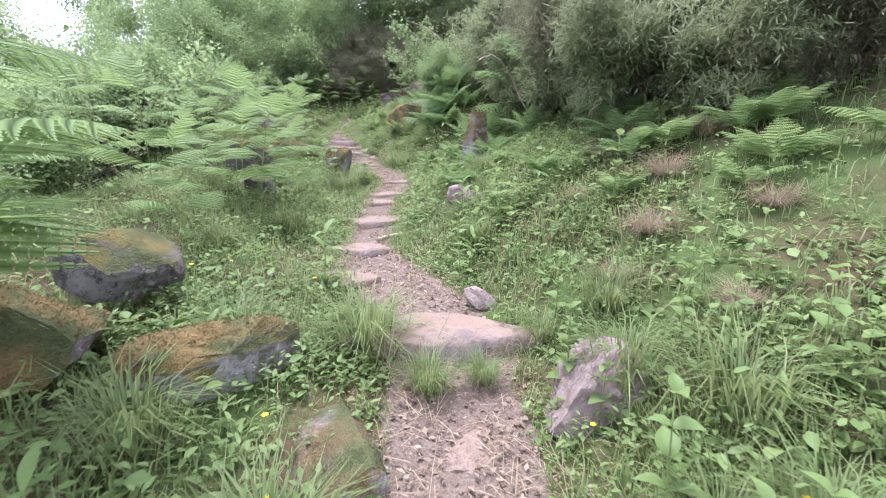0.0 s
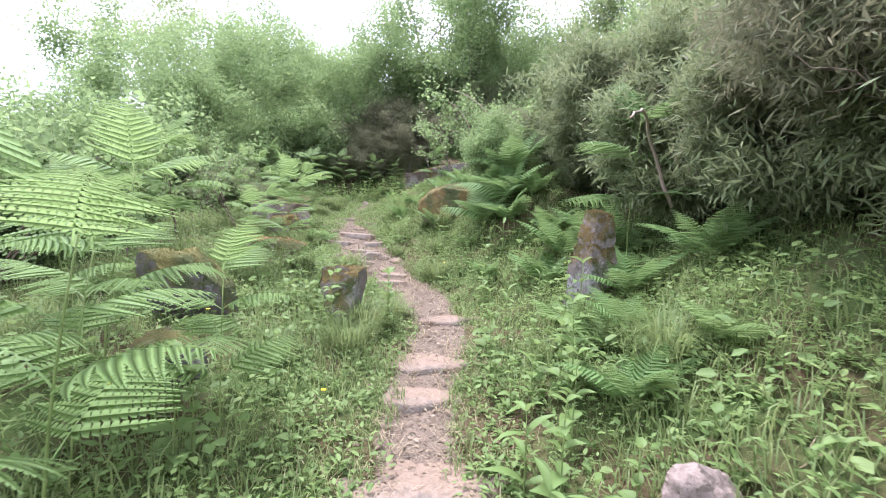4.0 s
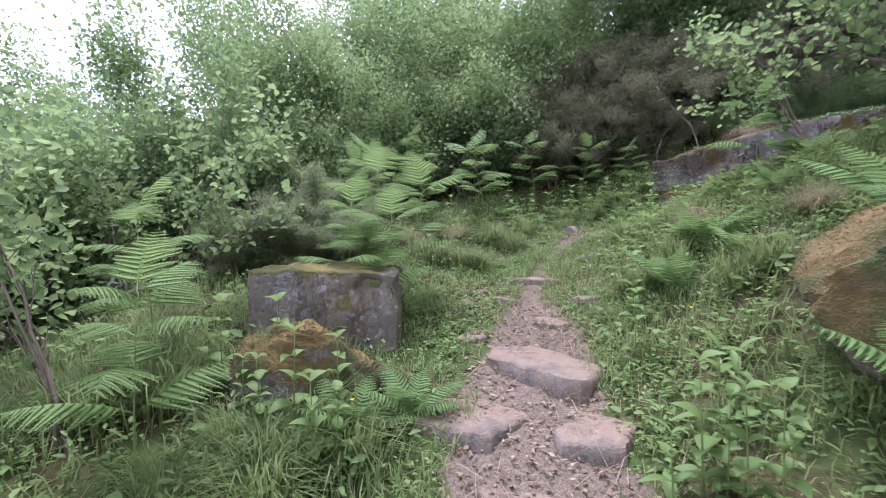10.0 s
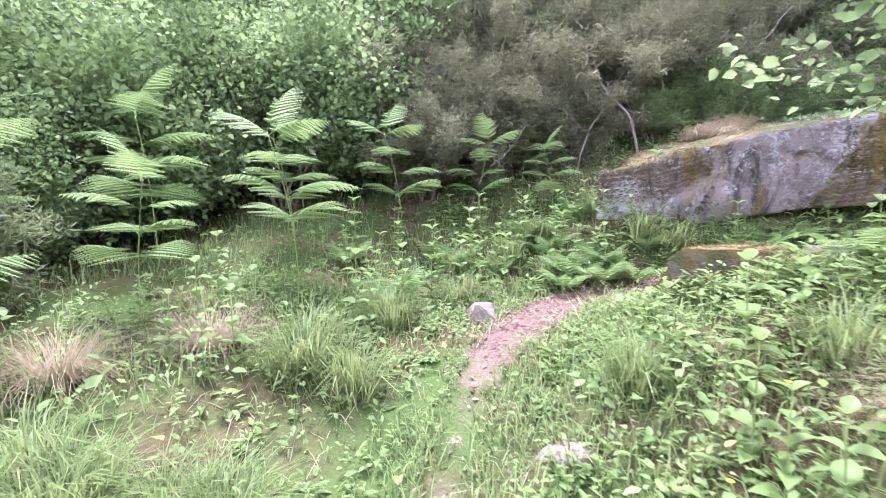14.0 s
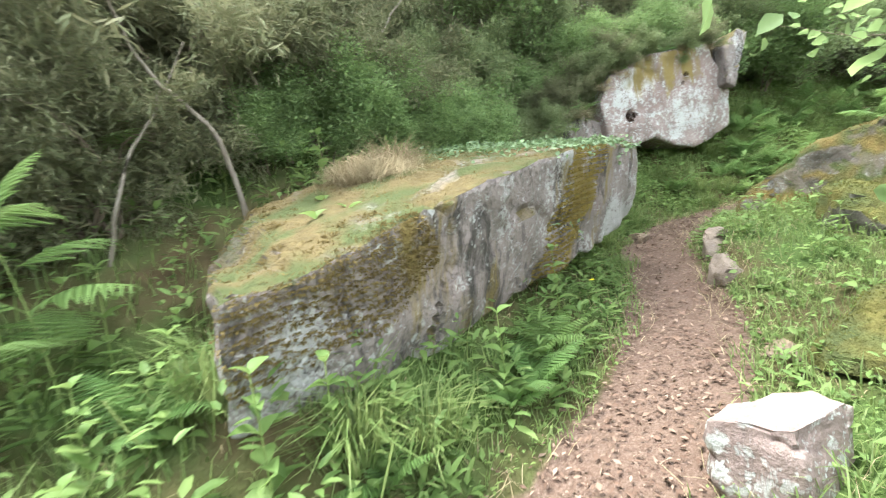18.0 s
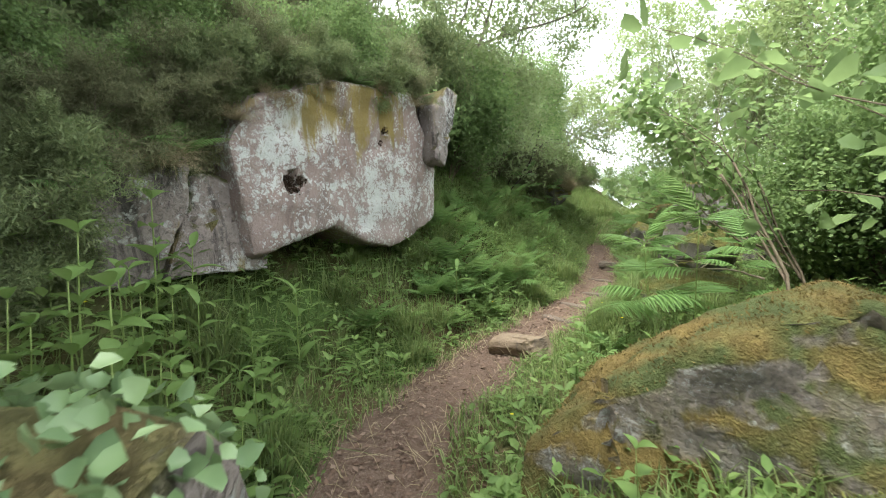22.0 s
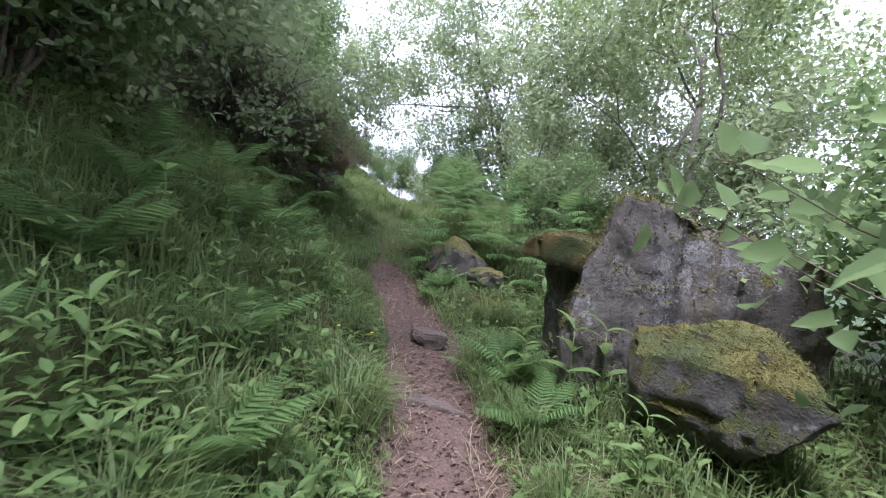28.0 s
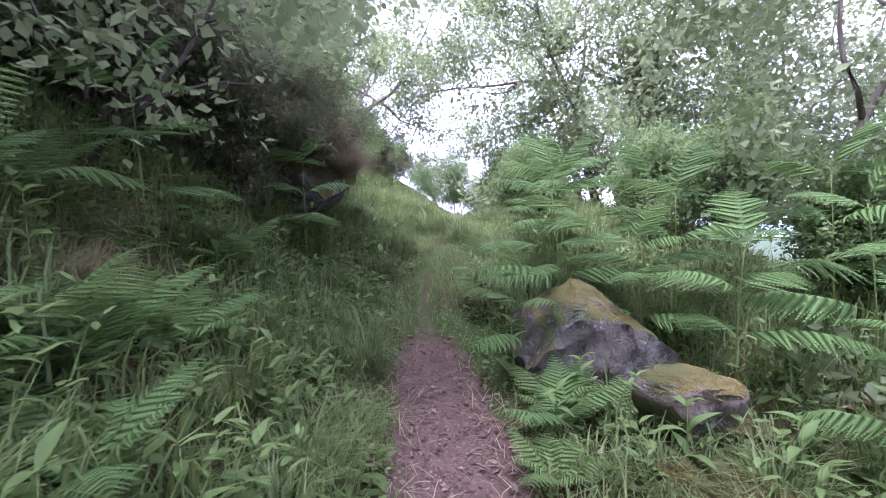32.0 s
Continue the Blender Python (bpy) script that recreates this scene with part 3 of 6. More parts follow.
# ---- rocks ----
def rock_mesh(name, size, material, seed, boxy=0.55, cuts=9, rough=0.05, detail=4, planes=()):
    """A boulder: a rounded block, hewn by random and given planes into worn facets, with relief at four scales."""
    bm = bmesh.new()
    bmesh.ops.create_icosphere(bm, subdivisions=detail, radius=1)
    r = random.Random(seed)
    hew = [(Vector((r.uniform(-1, 1), r.uniform(-1, 1), r.uniform(-0.7, 0.9))).normalized(), r.uniform(0.58, 0.84)) for _ in range(cuts)]
    hew += [(Vector(n).normalized(), d) for n, d in planes]
    off = Vector((seed * 3.17, seed * 1.3, -seed * 2.1))
    lo = min(min(size), 0.5)
    for v in bm.verts:
        p = Vector([math.copysign(abs(c) ** boxy, c) for c in v.co])
        for n, d in hew:
            over = p.dot(n) - d
            if over > 0:
                p -= n * over * 0.97
        q = Vector((p.x * size[0], p.y * size[1], p.z * size[2]))
        d = v.co.normalized()
        w = q + Vector((noise.noise(q * 3 + off), noise.noise(q * 3 - off), noise.noise(q * 3.3))) * 0.08
        crack = 1 - abs(noise.noise(w / lo * 0.8 + off)) * 2
        q += d * lo * rough * (1.5 * noise.noise(w / lo * 0.9 + off) + 1.2 * noise.noise(w / lo * 2.6 + off) + 0.7 * noise.noise(w / lo * 6 - off) - 1.6 * max(0.0, crack - 0.82) / 0.18)
        q += d * 0.014 * (noise.noise(w * 9 + off) + 0.6 * noise.noise(w * 22 + off))
        v.co = q
    me = bpy.data.meshes.new(name)
    bm.to_mesh(me)
    bm.free()
    me.polygons.foreach_set("use_smooth", np.ones(len(me.polygons), bool))
    me.set_sharp_from_angle(angle=radians(32))
    me.materials.append(material)
    return me


def rock(label, x, y, z, size, material, seed, turn=0, tilt=(0, 0), name="boulder", category="rock", group="", **kw):
    """A rock centred at x, y; z None sinks it into the ground by a third."""
    if z is None:
        z = ground_z(x, y) + size[2] * 0.3
    ob = thing(name, label, category, data=rock_mesh(name, size, material, seed, **kw), group=group)
    ob.matrix_basis = pose(x, y, z, tilt[0], tilt[1], turn)
    return ob


def hewn_mesh(name, outline, depth, material, seed, lean=0.0, rise=0.0, shrink=0.9, cell=0.05, worn=0.06, rough=0.03, dents=()):
    """A hewn block: a flat front of the given outline (along, up), a smaller back, worn edges, chips and relief."""
    bm = bmesh.new()
    top = max(z for _, z in outline)
    cu, cz = (sum(c[k] for c in outline) / len(outline) for k in (0, 1))
    front = [bm.verts.new((u, lean * (top - z), z)) for u, z in outline]
    back = [bm.verts.new((cu + (u - cu) * shrink, depth, cz + (z - cz) * shrink + rise * (z > cz))) for u, z in outline]
    bm.faces.new(front)
    bm.faces.new(back[::-1])
    n = len(front)
    for k in range(n):
        bm.faces.new((front[k], back[k], back[(k + 1) % n], front[(k + 1) % n]))
    bmesh.ops.recalc_face_normals(bm, faces=bm.faces)
    bmesh.ops.bevel(bm, geom=[e for e in bm.edges], offset=worn, segments=2, profile=0.5, affect="EDGES", clamp_overlap=True)
    bmesh.ops.triangulate(bm, faces=bm.faces)
    for _ in range(7):
        long_edges = [e for e in bm.edges if e.calc_length() > cell * 1.6]
        if not long_edges:
            break
        bmesh.ops.subdivide_edges(bm, edges=long_edges, cuts=1)
        bmesh.ops.triangulate(bm, faces=[f for f in bm.faces if len(f.verts) > 3])
    bm.normal_update()
    off = Vector((seed * 3.17, seed * 1.3, -seed * 2.1))
    moved = []
    for v in bm.verts:
        q = v.co
        w = q + Vector((noise.noise(q * 2.5 + off), noise.noise(q * 2.5 - off), noise.noise(q * 2.7))) * 0.12
        crack = max(0.0, 1 - abs(noise.noise(w * 0.9 + off)) * 2 - 0.9) / 0.1
        bed = noise.noise(Vector((w.x * 0.7, w.y * 0.7, w.z * 5)) + off)
        h = rough * (1.2 * noise.noise(w * 1.6 + off) + 0.9 * noise.noise(w * 5 - off) + 0.45 * noise.noise(w * 14 + off) + 0.5 * bed - 1.1 * crack)
        shift = v.normal * h
        for du, dz, rad, deep in dents:
            f = math.hypot(q.x - du, q.z - dz) / (rad * (1 + 0.6 * noise.noise(q * 14 + off)))
            if f < 1 and q.y < depth * 0.5:
                shift += Vector((0, deep * (1 - f * f), 0))
        moved.append(shift)
    for v, d in zip(bm.verts, moved):
        v.co += d
    me = bpy.data.meshes.new(name)
    bm.to_mesh(me)
    bm.free()
    me.polygons.foreach_set("use_smooth", np.ones(len(me.polygons), bool))
    me.set_sharp_from_angle(angle=radians(35))
    me.materials.append(material)
    return me


def hewn(label, x, y, z, turn, outline, depth, material, seed, **kw):
    ob = thing("boulder", label, "rock", data=hewn_mesh("boulder", outline, depth, material, seed, **kw))
    ob.matrix_basis = pose(x, y, z, 0, 0, turn)
    return ob


def slab_mesh(name, sx, sy, thick, material, seed):
    """A worn flagstone: an angular outline, a slightly dished top, a rounded edge and a rough side."""
    r = np.random.default_rng(seed)
    n = 40
    ang = np.linspace(0, 2 * np.pi, n, endpoint=False)
    sides = np.sort(np.linspace(0, 2 * np.pi, 5, endpoint=False) + r.uniform(-0.4, 0.4, 5) + r.uniform(0, 6.28))
    reach = np.min(np.array([d / np.maximum(np.cos(ang - a), 0.05) for a, d in zip(sides, r.uniform(0.68, 1.0, 5))]), 0)
    reach = np.minimum(reach, 1.25) * (1 + 0.03 * r.normal(0, 1, n))
    rings = []
    for f, z in ((0.25, 0.0), (0.5, 0.0), (0.72, 0.0), (0.88, -0.004), (0.96, -0.012), (1.0, -0.03), (1.02, -0.5 * thick), (1.0, -thick)):
        x, y = sx * reach * f * np.cos(ang), sy * reach * f * np.sin(ang)
        lump = 0.011 * wave(x, y, 3.5, seed) + 0.006 * wave(x, y, 11.0, seed) if f < 1 else 0.012 * wave(ang * 2, ang * 0 + z * 9, 2.0, seed)
        rings.append(np.stack([x * (1 + (0 if f < 1 else lump)), y * (1 + (0 if f < 1 else lump)), z + (lump if f < 1 else 0.3 * lump)], 1))
    v = np.concatenate([np.array([[0, 0, 0.0]]), *rings])
    k, j = np.meshgrid(np.arange(len(rings) - 1), np.arange(n), indexing="ij")
    k, j = k.ravel(), j.ravel()
    quads = 1 + np.stack([k * n + j, (k + 1) * n + j, (k + 1) * n + (j + 1) % n, k * n + (j + 1) % n], 1)
    fan = np.stack([0 * np.arange(n), 1 + np.arange(n), 1 + (np.arange(n) + 1) % n], 1)
    me = bulk(name, v, [quads, fan], material, True)
    me.set_sharp_from_angle(angle=radians(40))
    return me


def on_top(ob, count, seed, nz=0.5):
    """Points on a rock's upward faces, in the world."""
    r = np.random.default_rng(seed)
    me = ob.data
    nf = len(me.polygons)
    ce, no, ar = np.empty(nf * 3), np.empty(nf * 3), np.empty(nf)
    me.polygons.foreach_get("center", ce)
    me.polygons.foreach_get("normal", no)
    me.polygons.foreach_get("area", ar)
    m = np.array(ob.matrix_basis)
    ce, no = ce.reshape(-1, 3) @ m[:3, :3].T + m[:3, 3], no.reshape(-1, 3) @ m[:3, :3].T
    ar = ar * (no[:, 2] > nz)
    pick = r.choice(nf, count, p=ar / ar.sum())
    return ce[pick] + r.normal(0, 0.012, (count, 3)) * [1, 1, 0], no[pick]


STEPS = "stone steps of the path"

# first leg: steps and stones in the path
for x, y, z, sx, sy, turn, seed in (
    (0.3, 2.74, 0.42, 0.56, 0.3, 5, 1), (-0.42, 3.66, 0.4, 0.26, 0.2, -12, 2), (-0.35, 4.58, 0.48, 0.32, 0.2, 8, 3), (-0.32, 5.97, 0.63, 0.47, 0.36, -5, 4), (-0.26, 6.86, 0.78, 0.34, 0.16, 4, 6),
    (-0.24, 7.44, 0.83, 0.37, 0.22, -6, 5), (0.12, 8.66, 0.95, 0.4, 0.18, 10, 7), (-0.74, 10.46, 1.13, 0.36, 0.24, 14, 8), (-0.58, 10.98, 1.17, 0.28, 0.12, -4, 17), (-0.95, 10.67, 1.13, 0.14, 0.1, 20, 18),
    (-1.19, 11.27, 1.24, 0.13, 0.25, -24, 9), (-0.73, 11.32, 1.22, 0.13, 0.1, 30, 19), (-1.07, 11.59, 1.3, 0.12, 0.1, 5, 20), (-1.27, 12.49, 1.46, 0.28, 0.11, 4, 10), (-0.86, 12.1, 1.35, 0.16, 0.12, 40, 21),
    (-1.08, 13.07, 1.59, 0.25, 0.19, -15, 12), (-1.74, 13.03, 1.59, 0.34, 0.29, 25, 11), (-1.45, 13.72, 1.74, 0.4, 0.29, -8, 13), (-2.09, 13.97, 1.8, 0.12, 0.1, 50, 22), (-1.56, 14.5, 1.83, 0.16, 0.08, -20, 15),
    (-2.08, 14.97, 1.94, 0.17, 0.12, 15, 14), (-2.45, 14.78, 1.9, 0.13, 0.08, -30, 23), (-1.98, 15.61, 2.07, 0.34, 0.11, -12, 16), (-2.5, 15.09, 1.97, 0.2, 0.08, 12, 24), (-1.3, 15.0, 1.98, 0.15, 0.09, 35, 25),
):
    step = thing("stone_step", "flat worn pink sandstone step set into the path", "step", data=slab_mesh("stone_step", sx * 1.05, sy * 1.1, 0.24, STEP, seed), group=STEPS)
    step.matrix_basis = pose(x, y, max(z - 0.03, ground_z(x, y) + 0.012), random.Random(seed).uniform(-4, 4), random.Random(seed + 9).uniform(-4, 4), turn)
for x, y, z, sx, sy, sz, turn, tx, mat, seed, label in (
    (-0.27, 1.72, 0.22, 0.18, 0.34, 0.17, 12, 0, ROCK_BLOCK, 20, "flat grey stone with round white lichen spots beside the path"),
    (0.28, 1.78, 0.11, 0.15, 0.26, 0.1, -10, 0, STEP, 21, "half-buried pink stone in the path"),
    (1.06, 2.06, 0.26, 0.5, 0.34, 0.32, 35, 10, ROCK_PINK, 22, "smooth pale pink boulder at the foot of the bank"),
    (0.6, 3.17, 0.42, 0.12, 0.1, 0.09, 0, 0, ROCK_PINK, 23, "small round stone at the path edge"),
    (-0.95, 2.3, 0.43, 0.42, 0.3, 0.25, 12, 0, ROCK_MOSS, 24, "boulder with a cap of orange-brown moss"),
    (-1.8, 2.15, 0.68, 0.42, 0.3, 0.26, -8, 0, ROCK_MOSS, 25, "low boulder covered in yellow moss"),
    (-1.66, 2.85, 0.82, 0.32, 0.26, 0.22, 14, 0, ROCK_GREY, 26, "grey boulder spotted with white lichen"),
    (0.74, 5.3, 0.98, 0.17, 0.13, 0.12, 10, 0, ROCK_PINK, 27, "pale stone half hidden in the bank"),
    (-1.02, 8.34, 1.22, 0.29, 0.22, 0.3, 15, 0, ROCK_MOSS, 28, "squat broken boulder with moss on its shoulders"),
    (-1.95, 6.95, 0.95, 0.28, 0.24, 0.24, 40, 0, ROCK_GREY, 29, "rough boulder among ferns"),
    (-2.4, 8.05, 1.25, 0.42, 0.4, 0.42, 10, 0, ROCK_GREEN, 30, "dark boulder topped with moss"),
    (1.33, 7.82, 1.55, 0.24, 0.17, 0.56, -14, 6, ROCK_MOSS, 31, "upright standing slab with a mossy top and pale face"),
    (-0.32, 9.2, 0.86, 0.12, 0.1, 0.1, 0, 0, ROCK_PINK, 32, "rounded stone at the path edge"),
    (-0.32, 11.62, 1.18, 0.14, 0.12, 0.12, 0, 0, ROCK_GREY, 33, "rounded grey cobble at the path edge"),
    (0.02, 11.4, 1.22, 0.12, 0.1, 0.11, 0, 0, ROCK_GREY, 34, "rounded grey cobble at the path edge"),
    (-1.5, 11.9, 1.28, 0.13, 0.38, 0.12, -24, 0, STEP, 35, "long tilted stone with a flat top"),
    (-1.07, 12.08, 1.3, 0.21, 0.14, 0.13, 10, 0, ROCK_PINK, 36, "loaf-shaped stone in the path"),
    (-0.55, 11.9, 1.26, 0.16, 0.12, 0.07, 30, 0, STEP, 37, "small flat stone in the path"),
    (-2.55, 11.02, 1.5, 0.56, 0.36, 0.26, -6, 0, ROCK_SHAG, 38, "low flat boulder under orange moss"),
    (0.78, 13.2, 2.02, 1.05, 0.85, 0.8, 12, 0, ROCK_SHAG, 39, "large rounded boulder cloaked in orange-brown moss"),
    (-2.68, 12.82, 1.66, 0.46, 0.34, 0.4, 20, 0, ROCK_MOSS, 41, "low mossy boulder in front of the block"),
    (-3.3, 16.0, 2.1, 0.27, 0.2, 0.2, -20, 0, ROCK_PINK, 42, "pale boulder at the grass edge"),
    (-0.52, 15.6, 2.1, 0.26, 0.15, 0.15, 30, 0, ROCK_PINK, 43, "pale stone under dry grass"),
    (-1.42, 16.3, 2.2, 0.12, 0.09, 0.08, 0, 0, ROCK_PINK, 44, "small pale stone in the grass"),
    (-0.1, 17.4, 2.72, 0.6, 0.32, 0.3, -10, 0, ROCK_SHAG, 45, "low boulder under orange moss at the bend"),
    (-1.75, 17.66, 2.5, 0.12, 0.1, 0.09, 10, 0, ROCK_PINK, 46, "squared pink stone lying on the soil"),
    (0.75, 17.75, 2.82, 0.26, 0.18, 0.2, -35, 0, ROCK_CLIFF, 47, "white-spotted stone at the path edge"),
):
    rock(label, x, y, z, (sx, sy, sz), mat, seed, turn, (tx, 0), "boulder", "rock", "", detail=6 if sz > 0.7 else 5 if sz > 0.3 else 4, cuts=7 if sz > 0.7 else 11 if sz > 0.2 else 6, boxy=0.85 if sz > 0.7 else 0.55)

hewn("squared grey block with moss along its top", -3.5, 13.08, 1.42, 22, [(0.0, 0.92), (0.0, -0.3), (1.1, -0.3), (1.12, 0.88), (0.55, 0.93)], 0.8, ROCK_HEWN, 40, rise=0.05, cell=0.05, worn=0.05, rough=0.04)

# second leg: the long block, the overhanging crag and the mossy boulders
block_rock = hewn("long tilted sandstone block with a mossy top and grey undercut face", 1.3, 18.95, 3.0, 0,
                  [(-1.92, 0.66), (-1.9, 0.16), (-0.8, 0.12), (0.4, 0.26), (1.3, 0.36), (1.95, 0.5), (2.03, 0.9), (1.85, 1.2), (0.6, 1.13), (0.1, 1.06), (-0.45, 0.96), (-0.95, 0.85), (-1.55, 0.69)],
                  1.3, ROCK_BLOCK, 60, lean=0.2, rise=0.26, shrink=0.76, cell=0.045, worn=0.035, rough=0.032)
crag = hewn("huge overhanging sandstone crag with white lichen and yellow stains", 5.75, 20.17, 4.2, -29.6,
            [(-0.08, 0.82), (0.11, 0.02), (0.45, 0.12), (0.92, 0.25), (1.3, 0.1), (1.7, 0.02), (2.1, 0.12), (2.53, 0.36), (2.57, 0.9), (2.04, 1.66), (0.9, 1.48), (0.1, 1.15)],
            1.5, ROCK_CLIFF, 61, lean=0.02, rise=0.1, shrink=0.95, cell=0.04, worn=0.03, rough=0.025, dents=((0.44, 0.58, 0.08, 0.16), (0.55, 0.6, 0.045, 0.1), (0.5, 0.52, 0.03, 0.07), (1.63, 1.18, 0.035, 0.07)))
side_slab = hewn("grey cracked slab leaning against the crag", 5.75, 20.17, 4.2, -29.6,
                 [(-1.2, 0.4), (-1.2, -0.12), (-0.52, -0.1), (-0.36, 0.3), (-0.28, 0.68), (-0.6, 0.7)], 0.9, ROCK_BLOCK, 62, lean=-0.1, shrink=0.95, cell=0.045, worn=0.04, rough=0.03)
side_slab.matrix_basis = side_slab.matrix_basis @ pose(0, 0.1, 0)
wedge_slab = hewn("lichen-spotted wedge of rock under the crag's shoulder", 5.75, 20.17, 4.2, -29.6,
                  [(-0.49, -0.1), (0.3, -0.1), (0.3, 0.5), (-0.2, 0.62), (-0.33, 0.3)], 0.8, ROCK_BLOCK, 64, lean=-0.15, cell=0.045, worn=0.03)
wedge_slab.matrix_basis = wedge_slab.matrix_basis @ pose(0, 0.2, 0)
hewn("pale jutting corner stone at the top of the crag", 7.62, 18.98, 4.95, -40, [(0.05, 0.2), (0.2, 0.12), (0.32, 0.5), (0.55, 1.02), (0.36, 1.1), (0.08, 0.85)], 0.5, ROCK_BLOCK, 63, lean=-0.1, cell=0.045, worn=0.035)
long_moss = hewn("long mossy boulder with a bare white patch", 4.62, 18.5, 3.05, -111.8, [(0.1, 0.38), (0.14, -0.1), (1.6, -0.1), (1.7, 0.95), (1.3, 1.1), (1.0, 1.0), (0.65, 0.8), (0.3, 0.62)], 0.6, ROCK_MOSS, 70, lean=-0.12, rise=0.05, cell=0.04, worn=0.05, rough=0.04)
hewn("flat capstone under brown moss over a dark hollow", 10.62, 15.42, 4.48, -173, [(0.0, 0.02), (0.72, 0.0), (0.74, 0.2), (0.35, 0.25), (0.03, 0.16)], 0.55, ROCK_SHAG, 81, cell=0.045, worn=0.03, rough=0.03)
# added support stone, set back to stand for the hollow's darkness
hewn("stand-in stone for the dark hollow under the capstone", 10.58, 15.22, 4.48, -173, [(0.1, -0.95), (0.75, -0.95), (0.75, 0.02), (0.1, 0.03)], 0.4, ROCK_GREY, 82, cell=0.06)
big_grey = hewn("big grey boulder with a sloping mossy ridge", 9.75, 15.2, 3.6, -125.6, [(0.0, 1.46), (-0.22, 0.98), (-0.35, 0.45), (-0.35, -0.2), (1.35, -0.2), (1.42, 0.5), (1.3, 1.08), (0.6, 1.3)], 0.75, ROCK_GREY, 80, lean=-0.08, rise=-0.1, cell=0.05, worn=0.03, rough=0.04)
for x, y, z, sx, sy, sz, turn, tx, mat, seed, label in (
    (3.6, 17.42, 3.42, 0.36, 0.3, 0.26, 70, 0, ROCK_GREEN, 71, "rounded boulder thick with yellow-green moss"),
    (1.98, 17.36, 2.94, 0.48, 0.34, 0.3, -10, 0, ROCK_GREEN, 72, "flat boulder with bright yellow moss"),
    (3.65, 18.44, 3.16, 0.34, 0.15, 0.17, 16, 0, ROCK_PINK, 73, "broken reddish ledge of rock beside the path"),
    (2.95, 18.27, 3.04, 0.26, 0.13, 0.16, 10, 0, ROCK_PINK, 74, "broken reddish ledge of rock beside the path"),
    (4.25, 19.35, 3.14, 0.16, 0.13, 0.08, 10, 0, STEP, 75, "flat pink stone on the path"),
    (1.9, 17.85, 2.82, 0.2, 0.12, 0.06, 8, 0, STEP, 76, "flat pink stone on the path"),
    (6.5, 18.12, 3.35, 0.32, 0.15, 0.12, 62, 0, STEP, 77, "smooth brown stone at the path edge"),
    (7.85, 16.08, 3.66, 0.66, 0.52, 0.3, -22, 0, ROCK_GREEN, 78, "flat boulder with green moss and dead leaves on top"),
    (8.85, 15.3, 4.02, 0.62, 0.4, 0.34, -24, 0, ROCK_GREEN, 79, "square boulder with a bright green moss cap"),
    (12.25, 14.6, 4.0, 0.23, 0.17, 0.16, 5, 0, ROCK_HEWN, 83, "pale broken boulder in the grass"),
    (11.85, 14.85, 3.74, 0.36, 0.22, 0.16, 12, 0, ROCK_GREEN, 84, "low stone with yellow-green moss"),
    (13.15, 14.5, 4.1, 0.6, 0.5, 0.42, 50, 0, ROCK_GREY, 96, "mossy boulder overgrown by ferns"),
    (11.15, 15.88, 3.64, 0.21, 0.13, 0.09, 20, 0, STEP_EDGE, 86, "stone in the middle of the path"),
    (16.35, 15.85, 5.35, 0.65, 0.7, 0.4, -25, 0, ROCK_GREY, 87, "overhanging outcrop with dry grass on its brow"),
    (17.2, 17.0, 4.6, 0.9, 0.8, 0.9, 0, 0, ROCK_GREY, 88, "dark rock at the back of the hollow"),
):
    rock(label, x, y, z, (sx, sy, sz), mat, seed, turn, (tx, 0), "boulder", "rock", "", detail=5 if sz > 0.3 else 4, cuts=11 if sz > 0.2 else 6)
for x, y, turn, seed in ((8.32, 17.2, -66, 91), (9.17, 16.78, -62, 92), (10.2, 16.35, -60, 93), (7.7, 17.6, -60, 94)):
    step = thing("stone_step", "narrow worn stone edging across the path", "step", data=slab_mesh("stone_step", 0.27, 0.075, 0.15, STEP_EDGE, seed), group=STEPS)
    step.matrix_basis = pose(x, y, ground_z(x, y), 0, 0, turn + 90)



